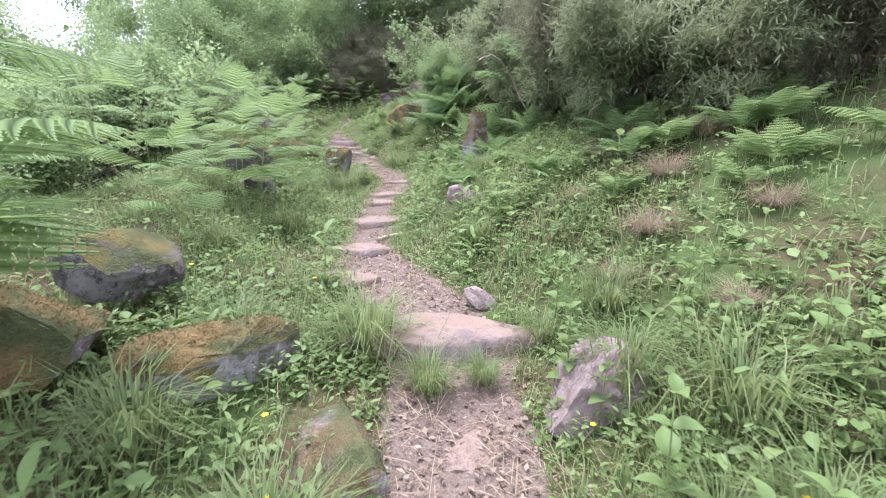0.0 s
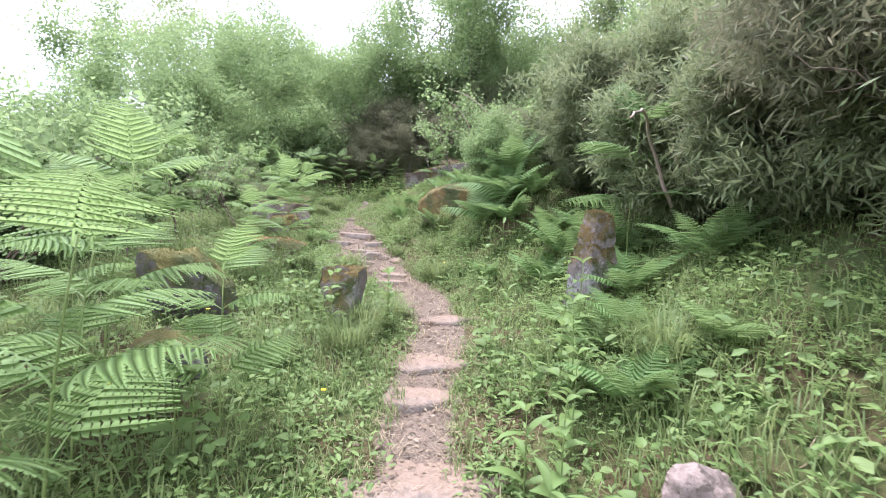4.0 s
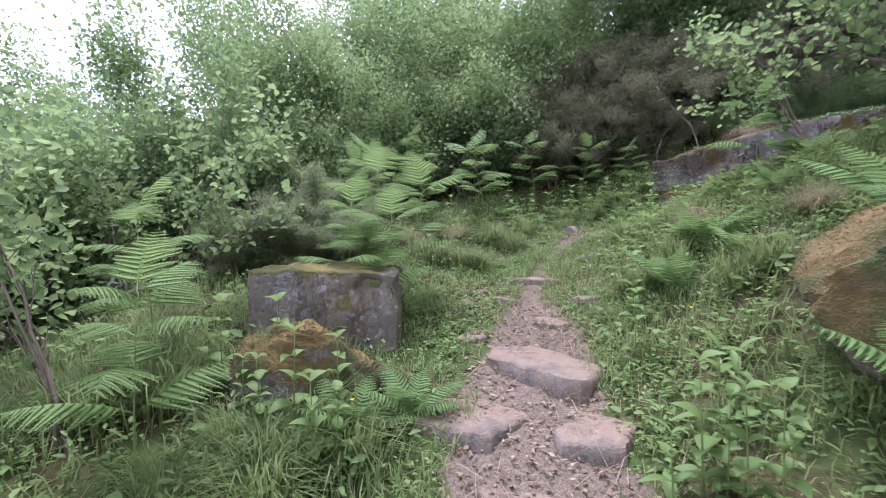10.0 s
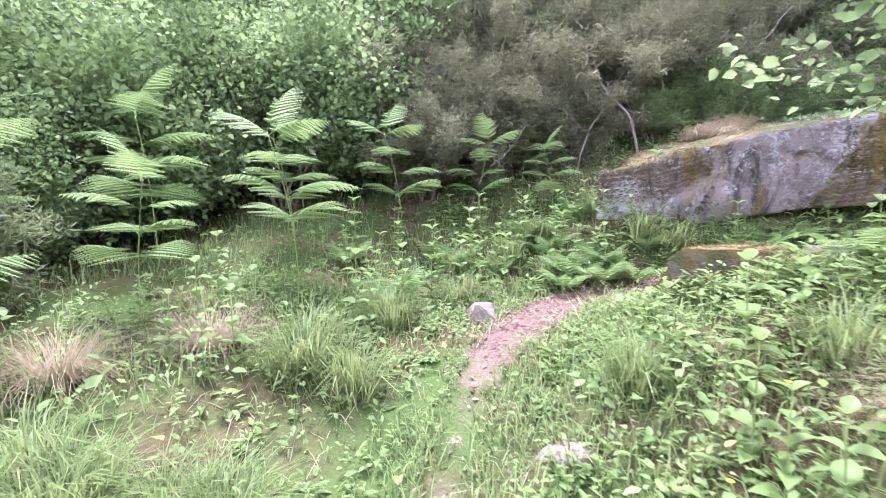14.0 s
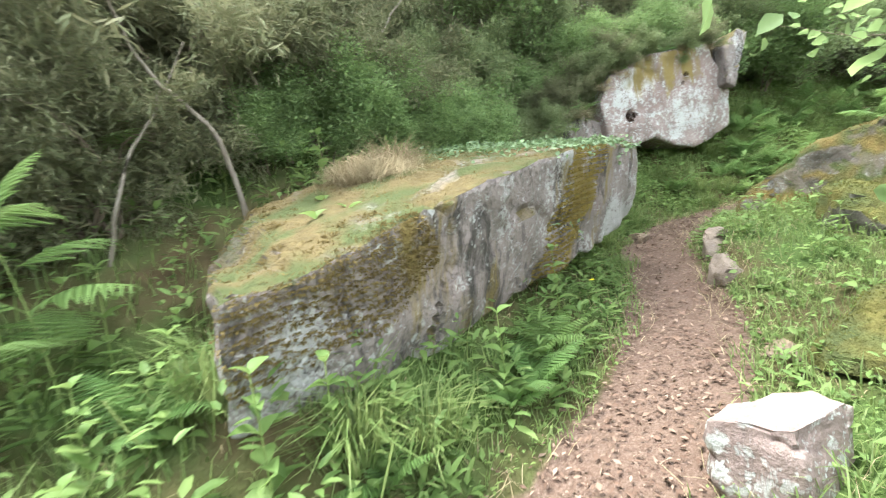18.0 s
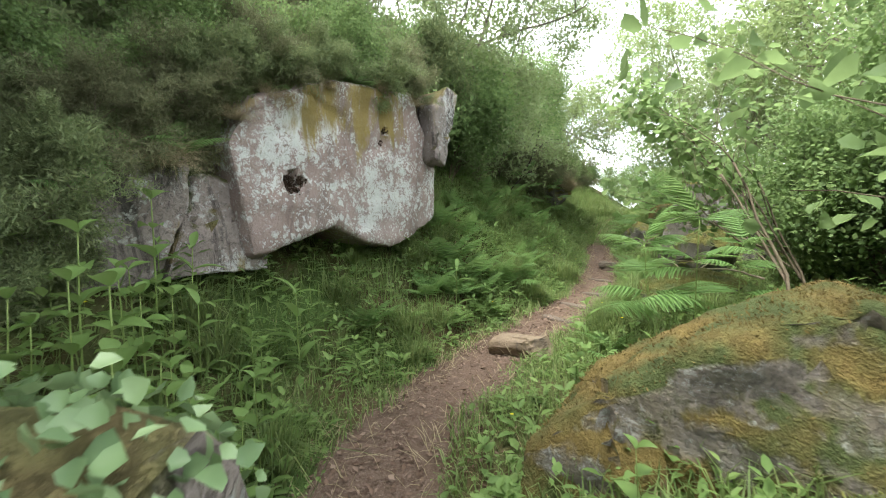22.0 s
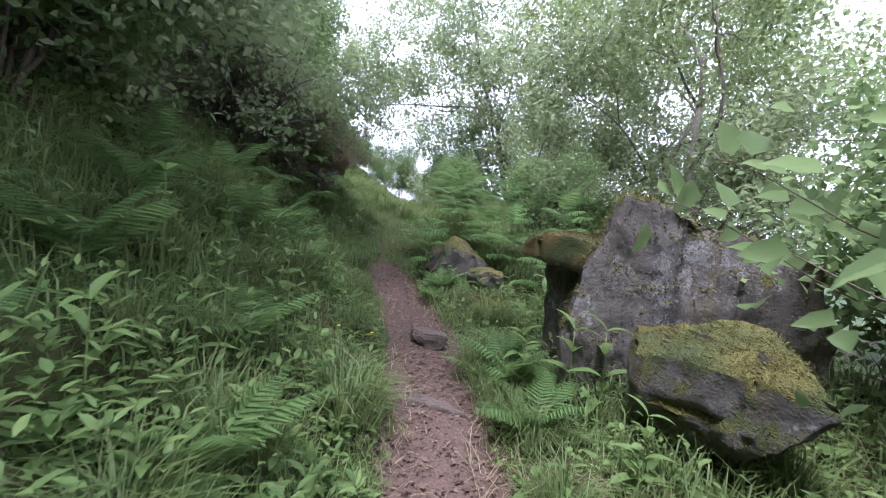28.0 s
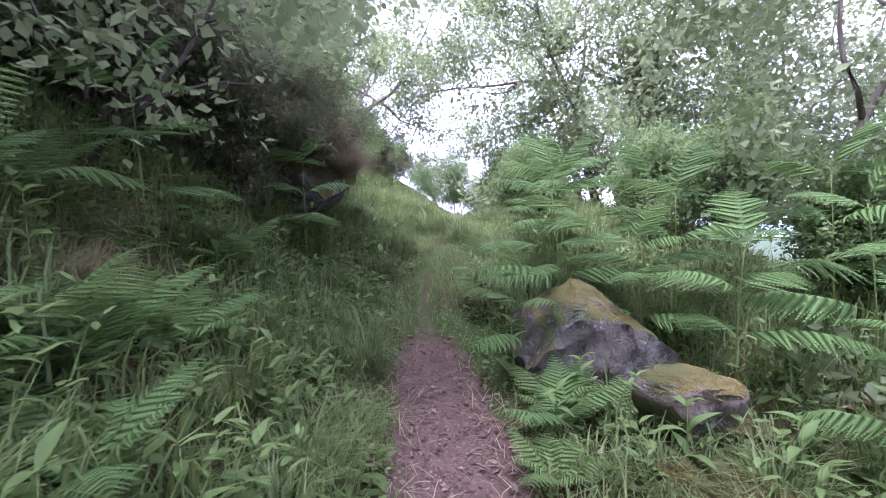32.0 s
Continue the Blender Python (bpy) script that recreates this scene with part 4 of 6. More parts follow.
# ---- plants ----
def frond_mesh(name, length, material, pairs=15, wide=0.36, droop=0.5, lobes=9, seed=0, fat=0.13):
    """A fern frond along +x: an arched rib with paired pinnae, each cut into slanting lobes; one welded sheet."""
    r = np.random.default_rng(seed)

    def rib_at(u):
        return np.array([length * (u - 0.08 * droop * u**3), 0.02 * length * math.sin(u * 3 + seed), length * droop * (0.45 * u - 0.75 * u**2)])

    at = np.r_[0, 0.08, 0.16 + 0.83 * (np.arange(pairs) / (pairs - 1)) ** 0.92]
    spine = np.array([rib_at(u) for u in at])
    half = (0.0045 * length / 0.7 * (1.05 - at))[:, None] * np.array([[0, 1.0, -0.4]])
    v = [np.stack([spine - half, spine, spine + half * [1, 1, -1] + half * [0, 0, 2]], 1).reshape(-1, 3)]
    i = np.arange(len(at)).reshape(-1, 1) * 3
    faces = [np.concatenate([np.concatenate([i[:-1] + k, i[1:] + k, i[1:] + k + 1, i[:-1] + k + 1], 1) for k in (0, 1)])]
    base = len(at) * 3
    for k in range(pairs):
        u, root = at[k + 2], spine[k + 2]
        t = rib_at(min(u + 0.03, 1)) - rib_at(u - 0.03)
        t /= np.linalg.norm(t)
        size = length * wide * (np.sin(np.pi * (0.2 + 0.8 * u) ** 0.85) ** 0.85 * 0.95 + 0.04)
        for sgn in (-1, 1):
            s = size * r.uniform(0.88, 1.06)
            d = np.array([0.42 * t[0] + r.normal(0, 0.05), sgn, 0.42 * t[2] - 0.12 - 0.14 * r.random()])
            d /= np.linalg.norm(d)
            flat = np.cross(d, t) * -sgn
            flat /= np.linalg.norm(flat)
            w = np.cross(flat, d)
            q = np.linspace(0, 1, lobes + 1)
            cen = root + d * (q * s)[:, None] - flat * (0.16 * s * q**2)[:, None] + t * (0.12 * s * q**2)[:, None]
            wid = fat * s * (1 - q**1.9) + 0.0015
            step = cen[1:] - cen[:-1]
            for e in (-1, 1):
                tip = cen[:-1] + step * 0.95 + w * e * wid[:-1, None] - flat * 0.12 * wid[:-1, None]
                edge = cen[:-1] + step * 0.3 + w * e * wid[:-1, None] * 0.86
                v.append(np.concatenate([cen, tip, edge]))
                a = base + np.arange(lobes)
                faces.append(np.stack([a, a + 1, a + lobes + 1, a + 2 * lobes + 1], 1))
                base += 3 * lobes + 1
    me = bulk(name, np.concatenate(v), faces, material)
    bm = bmesh.new()
    bm.from_mesh(me)
    bmesh.ops.remove_doubles(bm, verts=bm.verts, dist=1e-5)
    bm.to_mesh(me)
    bm.free()
    return me


FRONDS = [frond_mesh("frond", 0.62, FERN, 15, 0.3, 0.55, 9, 1), frond_mesh("frond", 0.7, FERN, 17, 0.26, 0.75, 9, 2), frond_mesh("frond", 0.5, FERN, 14, 0.34, 0.4, 9, 3)]
PALE_FRONDS = [frond_mesh("frond", 0.72, FERN_PALE, 13, 0.44, 0.5, 11, 4, 0.1), frond_mesh("frond", 0.62, FERN_PALE, 12, 0.48, 0.75, 11, 5, 0.1), frond_mesh("frond", 0.66, FERN_PALE, 13, 0.4, 0.62, 11, 9, 0.1)]
BRAKE_FRONDS = [frond_mesh("frond", 0.72, FERN, 13, 0.44, 0.55, 11, 6, 0.1), frond_mesh("frond", 0.62, FERN, 12, 0.46, 0.75, 11, 8, 0.1)]


def lady_fern(fronds, count, seed, up=50):
    """A fern whose fronds spring from one base."""
    r = random.Random(seed)
    ob = thing("fern", "green fern with arching lobed fronds growing from the bank", "fern", group="ferns along the path")
    for k in range(count):
        f = part("frond", fronds[k % len(fronds)], ob)
        s = r.uniform(0.75, 1.15)
        f.matrix_basis = pose(0, 0, 0.02, r.uniform(-12, 12), -r.uniform(up - 22, up + 14), 360 * k / count + r.uniform(-18, 18)) @ Matrix.Scale(s, 4)
    return ob


def bracken(fronds, height, tiers, seed):
    """Bracken: an upright bare stalk with pairs of spreading fronds and a top frond."""
    r = random.Random(seed)
    ob = thing("bracken", "tall light green bracken with spreading fronds on a bare stalk", "fern", group="bracken beside the path")
    lean = (r.uniform(-0.1, 0.1), r.uniform(-0.1, 0.1))
    zs = np.linspace(-0.08, height, 7)
    pts = np.stack([lean[0] * zs**2, lean[1] * zs**2, zs], 1)
    part("stalk", bulk("stalk", *tube(pts, np.linspace(0.0075, 0.003, 7), 6), STALK, True), ob, "bare green-brown stalk")
    for k in range(tiers):
        z = height * (0.42 + 0.55 * k / max(1, tiers - 1))
        turn = r.uniform(-25, 25) + 70 * k
        for sgn in (0, 180):
            f = part("frond", fronds[(k + sgn) % len(fronds)], ob)
            s = r.uniform(0.85, 1.1) * (1.0 - 0.35 * k / tiers)
            f.matrix_basis = pose(lean[0] * z * z, lean[1] * z * z, z, r.uniform(-14, 14), -r.uniform(8, 34), turn + sgn + r.uniform(-18, 18)) @ Matrix.Scale(s, 4)
    f = part("frond", fronds[0], ob)
    f.matrix_basis = pose(lean[0] * height**2, lean[1] * height**2, height, 0, -62, r.uniform(0, 360)) @ Matrix.Scale(0.7, 4)
    return ob


def grow(start, way, length, radius, depth, r, spread, out, tips, bend=0.18, keep=0.72, kids=3, sag=0.0):
    """Branches, level by level: tapered tubes into out, twig points into tips."""
    n = 6
    p, d = np.array(start, float), np.array(way, float)
    pts, rad = [p.copy()], [radius]
    for k in range(n):
        d = unit(d + r.normal(0, bend, 3) * [1, 1, 0.7] + [0, 0, 0.04 - sag])
        p = p + d * length / n
        pts.append(p.copy())
        rad.append(radius * (1 - 0.62 * (k + 1) / n))
    out.append((depth, pts, rad))
    if depth == 0:
        tips.extend([(np.array(q), d) for q in pts[1:]])
        return
    for k in range(kids):
        s = r.integers(2, n + 1)
        a = r.uniform(0, 2 * np.pi)
        side = unit(np.cross(d, [np.cos(a), np.sin(a), 0.3]))
        grow(pts[s], unit(d * (1 - spread) + side * spread), length * keep * r.uniform(0.7, 1.1), rad[s] * 0.75, depth - 1, r, spread, out, tips, bend, keep, kids, sag)
    grow(pts[-1], d, length * keep, rad[-1], depth - 1, r, spread, out, tips, bend, keep, kids, sag)


def woody(name, label, category, group, seed, stems, height, radius, leaf_mat, per_tip, leaf, wood=BARK, depth=3, spread=0.55, cloud=0.16, kids=3, bend=0.16, needle=False, sag=0.0, lean=0.15, bark_sides=7, full=False):
    """A tree or a bush: trunk, limbs and a crown of single leaves round its twigs."""
    r = np.random.default_rng(seed)
    ob = thing(name, label, category, group=group)
    tips, twigs = [], []
    for s in range(stems):
        a = r.uniform(0, 2 * np.pi)
        tilt = lean if stems == 1 else lean + 0.2
        out = []
        grow((0.12 * np.cos(a) * (stems > 1), 0.12 * np.sin(a) * (stems > 1), -0.15), unit(np.array([tilt * np.cos(a), tilt * np.sin(a), 1])), height * 0.42 * r.uniform(0.8, 1.1), radius * r.uniform(0.75, 1.1), depth, r, spread, out, tips, bend, 0.7, kids, sag)
        for d, p, q in out:
            if d == depth:
                part("trunk" if stems == 1 else "stem", bulk("trunk", *tube(p, q, bark_sides), wood, True), ob)
            elif d == depth - 1 and stems == 1:
                part("limb", bulk("limb", *tube(p, q, 6), wood, True), ob)
            else:
                twigs.append(tube(p, q, 5 if d > 1 else 3))
    tagged(part("twig_mass", bulk("twig_mass", *joined(*twigs), wood, True), ob), kind="stuff")
    tp, td = np.array([t[0] for t in tips]), np.array([t[1] for t in tips])
    k = np.repeat(np.arange(len(tp)), per_tip)
    n = len(k)
    pos = tp[k] + r.normal(0, cloud, (n, 3)) * [1, 1, 0.75]
    along = unit(td[k] * 0.6 + r.normal(0, 0.8, (n, 3)) + [0, 0, -0.15])
    facing = unit(r.normal(0, 0.6, (n, 3)) + [0, 0, 0.9])
    size = leaf[0] * r.uniform(0.65, 1.25, n)
    v, f = (leaves if full else small_leaves)(pos, along, facing, size, size * leaf[1])
    tagged(part("crown", bulk("crown", v, f, leaf_mat), ob), kind="stuff")
    return ob


def spot(x, y, turn=0, scale=1.0, dz=0.0, tilt=(0, 0)):
    return pose(x, y, ground_z(x, y) + dz, tilt[0], tilt[1], turn) @ Matrix.Scale(scale, 4)


def scatter_pose(ob, places):
    """Put the first one at the first place and copies at the others."""
    for m in places[1:]:
        made = copy_thing(ob, m)
    ob.matrix_basis = places[0]


# trees and bushes, each built once and copied
hazel = woody("hazel_tree", "bright green hazel tree with many thin stems", "tree", "hazel trees on the slope", 11, 4, 6.0, 0.05, HAZEL, 26, (0.085, 0.75), BARK, 3, 0.5, 0.24, 3)
oak = woody("oak_tree", "slender oak with spreading limbs and light green leaves", "tree", "oaks below the path", 12, 1, 10, 0.15, OAK, 10, (0.125, 0.6), BARK, 4, 0.62, 0.2, 3, 0.2)
oak_b = woody("oak_tree", "crooked young oak with an open crown of light leaves", "tree", "oaks below the path", 32, 1, 8.5, 0.12, OAK_PALE, 10, (0.12, 0.6), BARK, 4, 0.7, 0.2, 3, 0.26, lean=0.3)
sapling = woody("sapling", "thin hazel sapling with broad yellow-green leaves", "tree", "saplings beside the path", 13, 2, 3.2, 0.016, HAZEL, 3, (0.085, 0.85), TWIG, 2, 0.34, 0.08, 3, lean=0.02, full=True)
gorse = woody("gorse_bush", "dense dark gorse bush with spiny shoots", "bush", "gorse on the bank", 14, 7, 2.1, 0.03, GORSE, 34, (0.105, 0.15), TWIG, 3, 0.5, 0.085, 3, 0.25)
heath = woody("heath_bush", "brown and green tree heath with dry twigs", "bush", "heath on the bank", 15, 7, 2.3, 0.032, HEATH, 20, (0.11, 0.13), TWIG, 3, 0.45, 0.085, 3, 0.26)
thicket = woody("thicket", "green thicket of young broadleaf shoots", "bush", "thicket behind the path", 16, 6, 2.8, 0.025, HAZEL, 15, (0.07, 0.7), TWIG, 3, 0.5, 0.18, 3)
r = random.Random(5)


def spread(ob, spots, lo=0.8, hi=1.2, dz=0.0):
    scatter_pose(ob, [spot(x, y, r.uniform(0, 360), s * r.uniform(lo, hi), dz) for x, y, s in spots])


spread(gorse, [(3.2, 5.4, 1.0), (3.1, 8.9, 1.1), (3.3, 7.2, 1.1), (2.9, 10.9, 0.9), (3.4, 9.6, 1.3), (2.7, 12.6, 1.1), (2.0, 15.0, 0.9), (3.2, 14.2, 1.2), (4.3, 6.5, 1.3), (4.2, 11.2, 1.4),
               (1.2, 21.9, 0.9), (-4.2, 15.2, 0.55), (-4.9, 14.6, 0.6), (-5.4, 16.2, 0.7), (2.6, 21.4, 0.6), (3.4, 21.6, 0.8), (6.0, 22.4, 1.0), (8.6, 21.4, 1.0), (9.9, 20.1, 1.0), (11.0, 19.5, 0.9), (12.6, 18.9, 0.8), (14.3, 18.4, 1.2), (0.0, 22.6, 1.2), (16.3, 17.8, 1.0), (5.4, 21.9, 0.7), (7.3, 21.7, 0.8), (4.5, 22.8, 1.4), (2.6, 23.2, 1.5), (17.6, 15.9, 0.5), (19.4, 15.0, 0.55)])
spread(heath, [(3.2, 6.6, 1.0), (3.6, 9.8, 1.1), (4.6, 4.4, 0.8), (3.6, 11.2, 1.1), (3.0, 12.0, 0.9), (-1.2, 22.0, 1.2), (-2.6, 21.6, 1.0), (-0.5, 20.9, 0.7), (-1.5, 20.9, 0.75), (0.5, 21.3, 0.8), (1.5, 21.5, 0.7), (-2.5, 20.5, 0.6), (2.2, 22.3, 1.0), (4.6, 22.4, 1.0),
               (9.2, 20.8, 1.2), (11.8, 19.9, 1.0), (13.6, 18.3, 1.0), (15.4, 17.7, 1.0), (4.4, 2.8, 0.55), (5.2, 9.0, 1.2), (15.7, 16.6, 0.8), (18.4, 15.4, 0.5), (21.0, 14.2, 0.6)], 0.9, 1.15)
spread(thicket, [(1.9, 20.9, 0.34), (1.2, 20.8, 0.32), (2.6, 20.8, 0.34), (0.7, 20.9, 0.3), (3.2, 20.75, 0.34), (2.2, 20.6, 0.26), (1.5, 20.6, 0.26), (-4.4, 20.6, 1.0), (-6.2, 18.6, 1.1), (-3.4, 22.6, 1.2), (-7.8, 15.6, 1.1), (-6.0, 12.4, 0.9), (-6.4, 9.0, 0.9), (5.6, 14.0, 0.9), (8.0, 12.8, 1.0), (3.0, 14.6, 0.7), 
                 (-5.2, 5.4, 0.9), (20.5, 15.6, 1.1), (18.6, 17.2, 1.1), (0.6, 24.4, 1.3), (-7.0, 22.0, 1.2), (10.0, 19.6, 0.8), (11.2, 18.9, 0.8), (8.9, 20.0, 0.7), (7.2, 14.2, 0.8), (14.6, 11.6, 0.55), (17.5, 12.0, 0.55), (16.0, 10.6, 0.6), (19.5, 11.0, 0.6), (12.6, 12.2, 0.5), (22.0, 9.8, 0.7),
                 (-6.4, 15.4, 0.8), (-6.8, 10.6, 0.8), (1.3, 12.4, 0.5), (4.0, 23.8, 1.3), (-3.0, 21.6, 0.6), (-6.4, 20.4, 1.0), (-7.6, 21.4, 1.1), (-5.6, 19.8, 0.8), (-8.6, 19.2, 1.1), (-6.9, 17.4, 1.0), (-7.8, 16.4, 1.0), (-6.2, 17.8, 0.7), (-8.0, 13.6, 1.0), (20.2, 14.6, 0.5), (22.5, 13.2, 0.6), (16.6, 16.5, 0.6)])
spread(hazel, [(5.0, 22.4, 0.7), (3.0, 23.2, 0.8), (-5.6, 22.4, 1.0), (-3.0, 24.4, 1.15), (-8.2, 20.4, 1.05), (-0.4, 25.2, 1.2), (-10.5, 23.5, 1.3), (-8.4, 17.2, 0.8), (2.6, 25.4, 1.2), (-6.0, 26.0, 1.3), (-12.5, 18.5, 1.0), (6.6, 13.4, 0.7),
               (4.4, 13.2, 0.65), (-8.8, 7.5, 0.6), (-7.9, 3.0, 0.7), (8.5, 23.6, 1.1), (5.5, 25.0, 1.2), (22.5, 15.5, 0.9), (27.0, 8.2, 0.42), (29.0, 9.2, 0.45), (26.5, 9.6, 0.36), (-6.5, -1.0, 0.8), (6.5, 1.0, 0.8), (-4.2, 27.5, 1.3), (20.0, 17.5, 1.0)])
spread(oak, [(11.9, 11.2, 0.8), (15.6, 8.2, 0.95), (8.4, 9.4, 0.85), (19.0, 9.0, 0.9), (17.2, 3.0, 1.0), (5.0, 10.4, 0.7), (26.0, 3.5, 1.0), (10.0, 22.6, 0.9), (16.5, 20.0, 0.9), (1.5, 27.5, 1.0), (-12.0, 27.5, 1.1), (14.4, 18.9, 0.8)], 0.95, 1.05)
spread(oak_b, [(10.8, 20.4, 0.62), (19.6, 16.4, 0.85), (12.4, 10.0, 0.7), (13.2, 19.4, 0.75), (18.0, 6.2, 1.0), (13.0, 5.0, 1.0), (25.0, 5.5, 1.1), (11.0, 7.4, 0.9), (15.6, 18.9, 0.7), (24.0, 14.5, 1.0), (30.0, 14.0, 0.8), (20.0, 7.5, 1.0)], 0.95, 1.05)
spread(sapling, [(-3.25, 11.75, 0.8), (-4.3, 11.9, 0.8), (-4.7, 13.2, 0.85), (-4.0, 10.0, 0.8), (-4.7, 11.0, 0.9), (-5.4, 9.4, 1.0), (-5.4, 13.4, 0.9), (-4.1, 7.6, 0.9), (-5.0, 15.0, 1.0), (0.9, 16.4, 0.9), (5.4, 16.0, 1.0), (4.5, 15.6, 1.1), (6.3, 15.9, 1.0), (3.3, 15.6, 1.0), (-4.4, 4.6, 0.9), (-3.8, 1.8, 0.8), (1.6, 15.6, 1.0), (2.4, 15.8, 1.0), (7.0, 15.2, 1.0), (1.5, 13.2, 0.9)])

# low growth on the crag's brow, rooted behind its edge and leaning over it
def brow(u, back, up):
    return crag.matrix_basis @ Vector((u, back, up))


def perch(ob, places, tip=12):
    for u, back, up, s in places:
        copy_thing(ob, Matrix.Translation(brow(u, back, up)) @ pose(0, 0, 0, tip, 0, -29.6) @ pose(0, 0, 0, 0, 0, r.uniform(0, 360)) @ Matrix.Scale(s / ob.scale[0], 4))


perch(gorse, ((0.05, 0.45, 1.05, 0.4), (0.5, 0.5, 1.25, 0.45), (0.95, 0.4, 1.4, 0.42), (1.4, 0.45, 1.45, 0.45), (1.9, 0.5, 1.55, 0.45), (-0.5, 0.6, 0.6, 0.4), (-0.9, 0.7, 0.45, 0.4), (2.3, 0.7, 1.3, 0.4), (-1.35, 0.3, 0.1, 0.45), (-1.3, 0.15, -0.2, 0.35), (-1.0, 0.35, 0.5, 0.34)))
perch(heath, ((0.3, 0.35, 1.15, 0.4), (-0.25, 0.5, 0.7, 0.4), (2.15, 0.45, 1.5, 0.4), (-0.75, 0.3, 0.62, 0.3)))
perch(thicket, ((0.7, 0.6, 1.3, 0.4), (1.6, 0.6, 1.5, 0.4), (0.1, 0.8, 1.2, 0.4), (-0.7, 0.7, 0.7, 0.35)))

# ferns
fern = lady_fern(FRONDS, 8, 1)
spread(fern, [(0.9, 6.1, 0.8), (1.25, 6.9, 0.8), (1.25, 9.0, 1.0), (0.7, 9.9, 0.8), (1.25, 11.4, 0.9), (1.6, 11.0, 1.0), (0.15, 12.75, 0.9), (-0.62, 14.62, 0.85), (-0.3, 15.1, 0.8), (1.6, 5.0, 0.8), (2.3, 4.4, 0.8), (2.5, 5.0, 1.0), (2.7, 5.6, 1.1), (3.1, 3.9, 0.9), (2.2, 7.4, 1.2),
              (0.85, 18.82, 0.6), (0.62, 18.85, 0.5), (-0.6, 18.72, 0.6), (-0.95, 18.6, 0.65), (-0.2, 18.86, 0.5), (-1.1, 18.95, 0.7), (1.6, 9.4, 1.2), (1.85, 8.7, 1.3), (1.7, 10.2, 1.1), (1.6, 7.6, 1.2), (1.7, 12.2, 1.0), (1.6, 14.2, 1.2), (7.9, 18.45, 0.8), (8.5, 18.15, 0.85), (7.3, 19.0, 0.7), (8.9, 17.85, 0.85), (9.4, 17.75, 0.9), (8.1, 18.85, 1.0), (6.4, 19.45, 0.6), (12.1, 17.4, 1.0), (12.7, 17.0, 0.9), (11.5, 17.7, 0.9), (12.9, 17.6, 1.2), (10.4, 17.5, 0.8),
              (9.6, 15.98, 0.85), (10.5, 15.5, 0.8), (10.15, 15.72, 0.85), (12.6, 15.0, 0.7), (0.7, 16.1, 0.9), (0.3, 15.5, 0.7), (2.9, 16.9, 0.5), (5.4, 17.6, 0.7), (6.2, 17.5, 0.6), (8.7, 19.0, 0.9), (9.3, 18.6, 1.0), (10.2, 18.3, 1.0), (11.0, 18.2, 1.0), (-1.3, 19.2, 0.7), (-0.7, 19.5, 0.7), (-2.0, 18.9, 0.6), (-2.4, 18.0, 0.7), (-1.6, 18.7, 0.5), (13.6, 17.5, 1.0), (14.4, 16.6, 0.9), (12.2, 18.2, 1.1), (13.0, 18.4, 1.2), (9.8, 18.8, 0.9), (-0.15, 19.3, 0.5), (-2.25, 12.6, 0.7), (-2.05, 12.85, 0.6), (12.2, 16.85, 0.8), (12.7, 17.1, 0.9), (13.1, 16.8, 0.8), (8.0, 18.6, 0.9), (7.6, 18.75, 0.8), (9.9, 15.75, 0.7)], 0.9, 1.15)
for x, y, tip, k in ((0.95, 11.3, 26, 1.7), (1.15, 11.9, 22, 1.7), (1.3, 11.2, 26, 1.9), (1.45, 11.6, 15, 2.0), (1.25, 10.8, 20, 1.5)):
    copy_thing(fern, Matrix.Translation((x, y, ground_z(x, y) + 0.02)) @ pose(0, 0, 0, 0, -tip, 20) @ pose(0, 0, 0, 0, 0, r.uniform(0, 360)) @ Matrix.Scale(k, 4))
for x, y, z, k in ((0.85, 13.2, 2.66, 1.4), (0.5, 13.85, 2.6, 1.3), (1.1, 13.6, 2.6, 1.4), (0.35, 13.3, 2.6, 0.9)):
    copy_thing(fern, pose(x, y, z, 0, 0, r.uniform(0, 360)) @ Matrix.Scale(k, 4))
SPRING_FRONDS = [frond_mesh("frond", 0.5, FERN_PALE, 13, 0.32, 0.7, 9, 11, 0.15), frond_mesh("frond", 0.42, FERN_PALE, 12, 0.34, 0.5, 9, 12, 0.15)]
spring_fern = lady_fern(SPRING_FRONDS, 7, 6, 42)
tagged(spring_fern, "bright yellow-green young fern", "fern", "ferns along the path")
spread(spring_fern, [(2.9, 3.3, 1.2), (3.3, 3.8, 1.3), (3.4, 2.8, 1.2), (2.6, 4.3, 1.2), (3.6, 4.4, 1.3), (12.8, 14.95, 0.7), (12.55, 14.7, 0.6), (1.2, 18.95, 0.7), (1.02, 18.93, 0.6), (-0.7, 18.45, 0.8), (-0.42, 18.42, 0.7), (-1.05, 18.35, 0.75), (-0.9, 18.75, 0.7), (1.05, 6.9, 0.9), (1.0, 7.6, 0.8), (1.5, 6.2, 0.8), (2.0, 3.9, 0.8), (2.6, 3.2, 0.8), (0.6, 11.2, 0.8), (-0.35, 15.3, 0.8), (-0.1, 14.6, 0.9), (0.1, 16.6, 0.9), (7.1, 18.75, 0.7), (7.6, 18.4, 0.75), (8.2, 18.2, 0.7), (6.7, 19.2, 0.7), (10.4, 15.85, 0.7), (12.3, 15.3, 0.7), (-3.0, 18.6, 0.8), (-2.2, 19.0, 0.8)], 0.9, 1.15)
perch(fern, ((-0.95, 0.15, 0.44, 0.6), (-0.65, 0.15, 0.66, 0.6), (-0.3, 0.2, 0.7, 0.55), (0.4, 0.2, 1.22, 0.5), (1.2, 0.15, 1.5, 0.5)), 30)
brake = bracken(PALE_FRONDS, 1.25, 4, 2)
